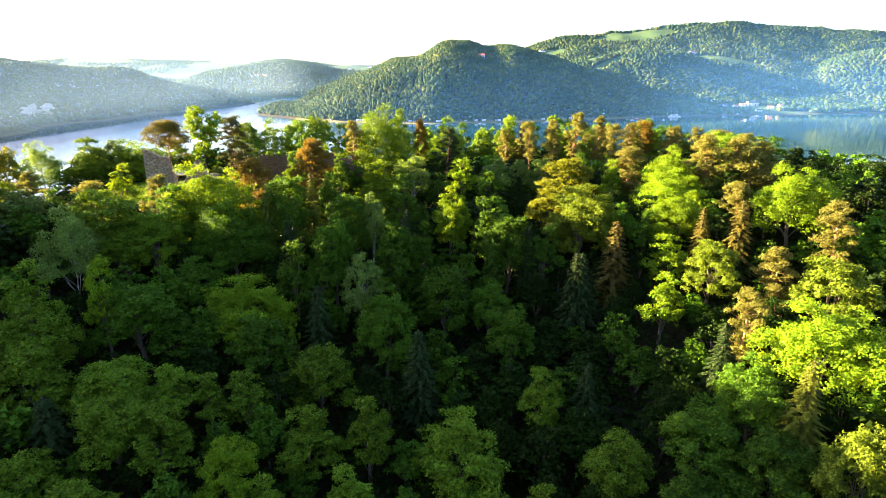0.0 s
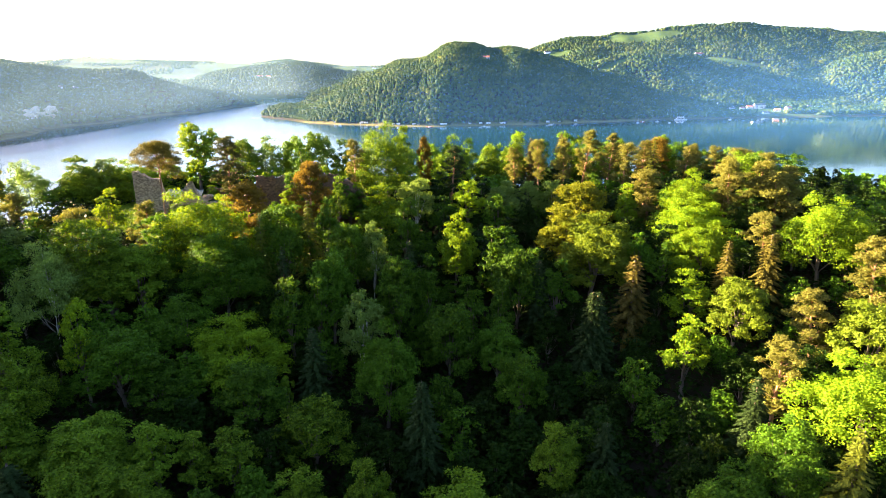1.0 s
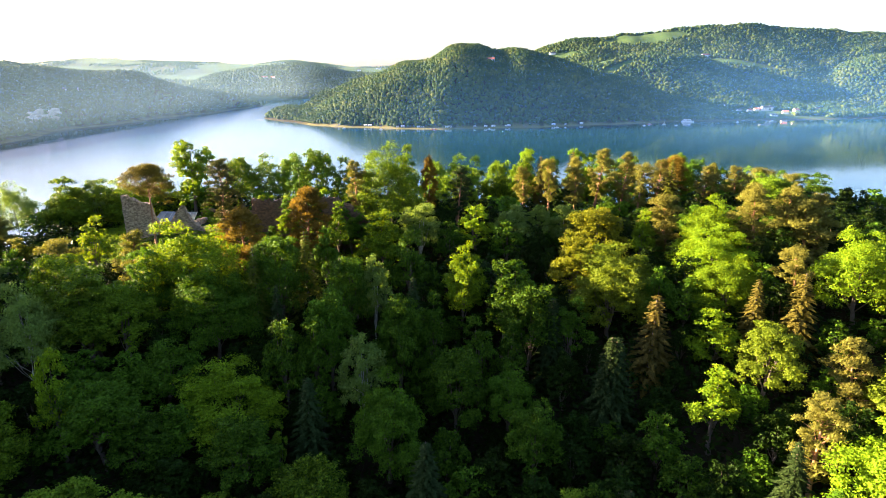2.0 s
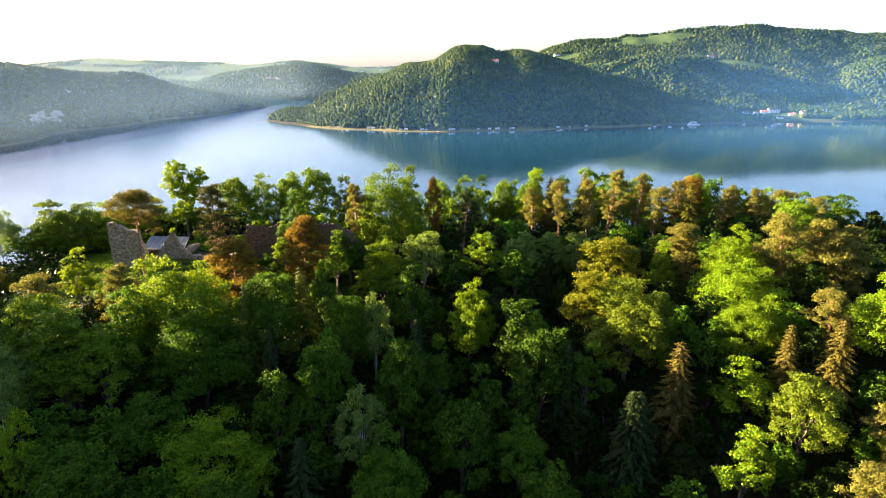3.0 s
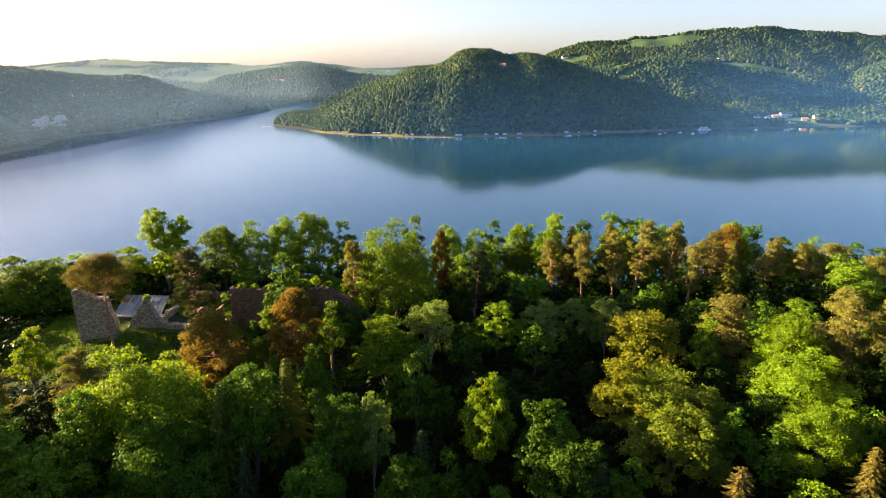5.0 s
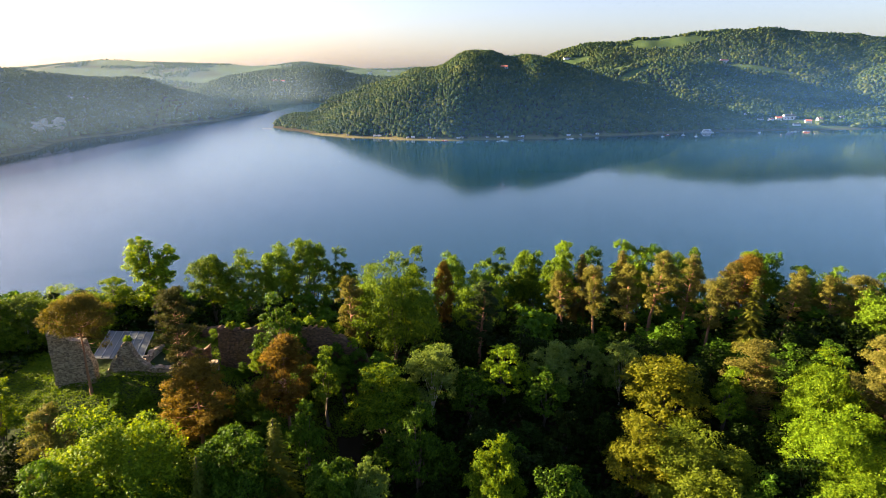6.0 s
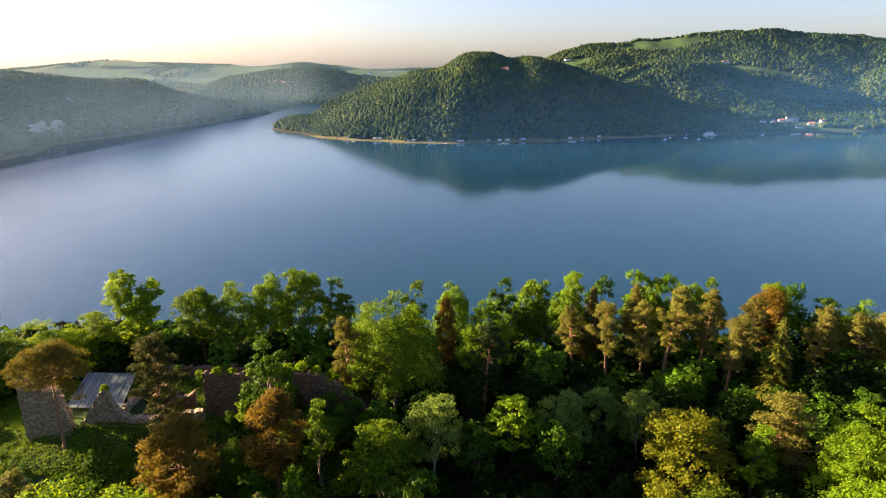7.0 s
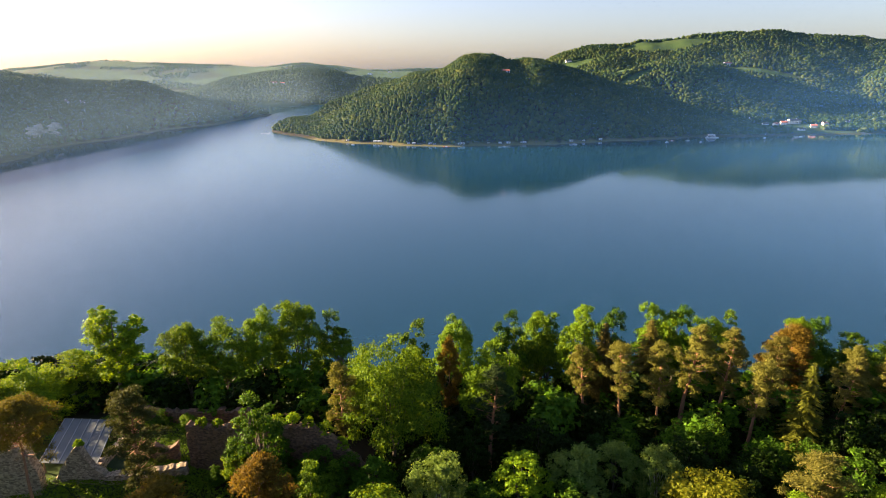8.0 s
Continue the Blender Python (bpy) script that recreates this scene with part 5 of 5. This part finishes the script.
# ---- houses, cabins and boats across the lake ----
def gable_roof(w, d, h, rise, over=0.4):
    bm = bmesh.new()
    x, y = w / 2 + over, d / 2 + over
    top, low = h + rise, h - over * rise / (d / 2)
    pts = [(-x, -y, low), (x, -y, low), (x, 0, top), (-x, 0, top), (-x, y, low), (x, y, low)]
    up = [bm.verts.new((a, b, c + 0.25)) for a, b, c in pts]
    dn = [bm.verts.new(p) for p in pts]
    for q in ((0, 1, 2, 3), (3, 2, 5, 4)):
        bm.faces.new([up[i] for i in q])
        bm.faces.new([dn[i] for i in reversed(q)])
    for i, j in ((0, 1), (1, 2), (2, 5), (5, 4), (4, 3), (3, 0)):
        bm.faces.new((up[i], dn[i], dn[j], up[j]))
    bmesh.ops.recalc_face_normals(bm, faces=bm.faces)
    return bm


def house(x, y, w, d, h, turn, roof_mat, label, wall_mat=None, category="house"):
    """A gabled house with its openings and chimney."""
    foot = float(land(x, y)) - 0.6
    ob = thing(category.replace(" ", "_"), pose(x, y, foot, 0, 0, turn), label, category, "buildings round the lake")
    rise = d * 0.32
    bm = box(bmesh.new(), -w / 2, w / 2, -d / 2, d / 2, 0, h)
    a, b = bm.verts.new((-w / 2, 0, h + rise)), bm.verts.new((w / 2, 0, h + rise))
    bm.verts.ensure_lookup_table()
    v = bm.verts
    for q in ((v[1], v[3], a), (v[5], b, v[7]), (v[1], a, b, v[5]), (v[3], v[7], b, a)):
        bm.faces.new(q)
    bmesh.ops.recalc_face_normals(bm, faces=bm.faces)
    part("wall", bm, wall_mat or PLASTER, ob)
    roof = part("roof", gable_roof(w, d, h + 0.02, rise), roof_mat, ob)
    part("chimney", solid(w * 0.2, w * 0.2 + 0.8, 0.3, 1.1, h + rise * 0.5, h + rise + 1.2), PLASTER, roof)
    for k in range(max(2, int(w / 3.2))):
        for z0 in ([1.6] if h < 4.6 else [1.6, 4.4]):
            cx = -w / 2 + (k + 0.5) * w / max(2, int(w / 3.2))
            win = part("window", solid(cx - 0.6, cx + 0.6, -d / 2 - 0.06, -d / 2 + 0.1, z0, z0 + 1.3, 0), TIMBER, ob)
            part("pane", solid(cx - 0.5, cx + 0.5, -d / 2 - 0.09, -d / 2 - 0.03, z0 + 0.1, z0 + 1.2, 0), GLASS_DARK, win)
    part("door", solid(w / 2 - 1.9, w / 2 - 0.9, -d / 2 - 0.05, -d / 2 + 0.1, 0.5, 2.7, 0), TIMBER, ob)
    return ob


for x, y, w, d, h, turn, mat, label in (
    (714, 1383, 26, 11, 7.5, 8, ROOF_DARK, "large white lakeside hotel with a dark roof"),
    (684, 1368, 12, 9, 5.0, -12, ROOF_RED, "white village house with a red tiled roof"),
    (660, 1352, 10, 8, 4.4, 20, ROOF_RED, "small white village house with a red roof"),
    (640, 1356, 11, 8, 4.4, -5, ROOF_DARK, "white village house with a dark roof"),
    (628, 1394, 12, 9, 5.0, 15, ROOF_DARK, "white house among trees above the village"),
    (733, 1341, 12, 8, 4.4, -18, ROOF_RED, "white house with a red roof by the bay"),
    (690, 1306, 14, 7, 3.6, 5, ROOF_DARK, "long low white boathouse near the water"),
    (768, 1362, 11, 8, 4.4, 10, ROOF_RED, "white village house with a red tiled roof"),
    (600, 1330, 10, 8, 4.4, -10, ROOF_DARK, "white village house with a dark roof"),
    (822, 1372, 12, 9, 5.0, 6, ROOF_DARK, "white house at the edge of the village"),
    (729, 1793, 22, 11, 6.0, 12, ROOF_RED, "farmhouse with a bright red roof on the hillside"),
    (78, 1262, 16, 10, 5.0, -8, ROOF_RED, "lone house with a red roof near the hilltop"),
    (313, 1930, 18, 9, 5.0, 10, ROOF_DARK, "pale barn beside the hill meadow"),
    (529, 1838, 10, 7, 4.0, 20, ROOF_DARK, "small pale hut at the meadow's edge"),
    (-753, 2446, 22, 11, 7.0, 5, ROOF_RED, "distant white house with a red roof"),
    (-716, 2442, 18, 10, 6.0, -6, ROOF_RED, "distant white house with a red roof"),
    (-566, 3730, 24, 12, 7.0, 8, ROOF_DARK, "far white farm building on the fields"),
    (-460, 3838, 24, 12, 7.0, -8, ROOF_DARK, "far white farm building on the fields"),
    (-741, 1198, 18, 8, 4.0, 70, ROOF_DARK, "long pale building among the bank's trees"),
    (-749, 1168, 12, 8, 4.0, 75, ROOF_DARK, "pale holiday house among the bank's trees"),
):
    house(x, y, w, d, h, turn, mat, label)


def cabin(x, y, turn, wide, mat, label):
    """A small weekend cabin or caravan on the shore."""
    foot = float(land(x, y))
    ob = thing("shore_cabin", pose(x, y, foot, 0, 0, turn), label, "cabin", "cabins along the shore")
    for sx in (-1, 1):
        part("skid", solid(sx * wide * 0.35 - 0.1, sx * wide * 0.35 + 0.1, -1.3, 1.3, -0.3, 0.32), TIMBER, ob)
    part("body", solid(-wide / 2, wide / 2, -1.4, 1.4, 0.3, 2.7, 0.12), mat, ob)
    part("roof", gable_roof(wide, 2.8, 2.7, 0.35, 0.25), ROOF_DARK if mat is PLASTER else HULL_WHITE, ob)
    part("door", solid(-0.4, 0.4, -1.46, -1.3, 0.45, 2.3, 0), TIMBER, ob)
    part("window", solid(wide * 0.25, wide * 0.42, -1.46, -1.3, 1.2, 2.1, 0), GLASS_DARK, ob)


for k, x in enumerate((-202, -153, -145, -94, -85, -57, -50, -9, -4, 40, 59, 73, 96, 101, 184, 207, 240)):
    y = float(crest(x, SHORE_X, SHORE_Y, 40)) + 4 * math.sin(x / 31.0) + 3 * math.sin(x / 13.0) + 12
    cabin(x, y, (k * 37) % 24 - 12, 4.6 + (k % 3), HULL_WHITE if k % 3 else PLASTER, "small white weekend cabin on the lake shore")


def hull(length, beam, depth, mat_name):
    """A pointed boat hull, open at the top edge and decked."""
    bm = bmesh.new()
    rings = []
    for k in range(9):
        f = k / 8
        half = beam / 2 * (math.sin(min(1, 0.35 + f * 0.9) * math.pi / 2) if f < 0.5 else max(0.02, 1 - ((f - 0.5) / 0.5) ** 2.2))
        x = (f - 0.5) * length
        rings.append([bm.verts.new(p) for p in ((x, -half, depth * 0.7), (x, -half * 0.6, -depth * 0.3), (x, half * 0.6, -depth * 0.3), (x, half, depth * 0.7))])
    for a, b in zip(rings, rings[1:]):
        for i in range(4):
            j = (i + 1) % 4
            bm.faces.new((a[i], b[i], b[j], a[j]))
    bm.faces.new(rings[0])
    bm.faces.new(list(reversed(rings[-1])))
    bmesh.ops.recalc_face_normals(bm, faces=bm.faces)
    return bm


def sailboat(x, y, turn, length, mat, mast, label):
    ob = thing("boat", pose(x, y, 0.05, 0, 0, turn), label, "boat", "boats moored off the village")
    part("hull", hull(length, length * 0.32, 1.1, "hull"), mat, ob)
    part("cabin", solid(-length * 0.18, length * 0.15, -0.7, 0.7, 0.7, 1.5, 0.1), HULL_WHITE, ob)
    if mast:
        v, f = tubes([[(0.3, 0, 0.7, 0.09), (0.3, 0, 9.5, 0.05)]], 6)
        part("mast", quick_mesh("mast", v, f, HULL_WHITE), None, ob)
        v, f = tubes([[(-length * 0.4, 0, 1.9, 0.14), (0.3, 0, 2.0, 0.14)]], 6)
        part("boom", quick_mesh("boom", v, f, HULL_WHITE), None, ob)


for x, y, turn, length, mat, mast, label in (
    (352, 1108, 20, 7, HULL_WHITE, True, "white sailing boat with a bare mast, moored"),
    (398, 1136, -15, 7, HULL_WHITE, True, "white sailing boat with a bare mast, moored"),
    (412, 1112, 30, 7.5, HULL_WHITE, True, "white sailing boat with a bare mast, moored"),
    (369, 1132, 5, 9, HULL_RED, False, "red motor boat moored off the shore"),
    (-30, 1020, 4, 11, HULL_RED, False, "red and white houseboat by the shore"),
    (-186, 1040, 10, 6, HULL_WHITE, False, "small white boat by the shore"),
    (-120, 1022, -12, 6, HULL_WHITE, False, "small white boat by the shore"),
    (64, 1030, 8, 6, HULL_WHITE, False, "small white boat by the shore"),
    (185, 1066, -6, 8, HULL_WHITE, False, "white motor boat by the shore"),
    (560, 1190, 14, 7, HULL_WHITE, True, "white sailing boat in the bay"),
    (640, 1215, 14, 7, HULL_WHITE, False, "white motor boat in the bay"),
):
    sailboat(x, y, turn, length, mat, mast, label)

ship = thing("excursion_ship", pose(462, 1188, 0.1, 0, 0, 6), "white two-decked excursion ship moored in the bay", "ship")
part("hull", hull(26, 5.2, 1.8, "hull"), HULL_WHITE, ship)
part("lower_deck", solid(-10, 6.5, -2.1, 2.1, 1.2, 3.6, 0.1), HULL_WHITE, ship)
part("upper_deck", solid(-8, 3.0, -1.8, 1.8, 4.1, 6.0, 0.1), HULL_WHITE, ship)
part("deck_roof", solid(-9.5, 5.5, -2.2, 2.2, 3.6, 3.85, 0.05), ROOF_DARK, ship)
part("wheelhouse", solid(3.3, 5.4, -1.2, 1.2, 3.85, 6.2, 0.1), HULL_WHITE, ship)
for k in range(7):
    part("window", solid(-9.2 + k * 2.1, -7.7 + k * 2.1, -2.16, -2.0, 2.1, 3.1, 0), GLASS_DARK, ship)
for k in range(5):
    part("window", solid(-7.4 + k * 2.0, -6.0 + k * 2.0, -1.86, -1.7, 4.7, 5.5, 0), GLASS_DARK, ship)

# a stony islet and jetty off the headland
jetty = thing("jetty", pose(-392, 1222, 0.0, 0, 0, 12), "low dark timber jetty off the headland", "jetty")
part("deck", solid(-9, 9, -0.9, 0.9, 0.5, 0.75), TIMBER, jetty)
for k in range(4):
    part("pile", solid(-8 + k * 5.2, -7.7 + k * 5.2, -0.2, 0.2, -2, 0.52), TIMBER, jetty)
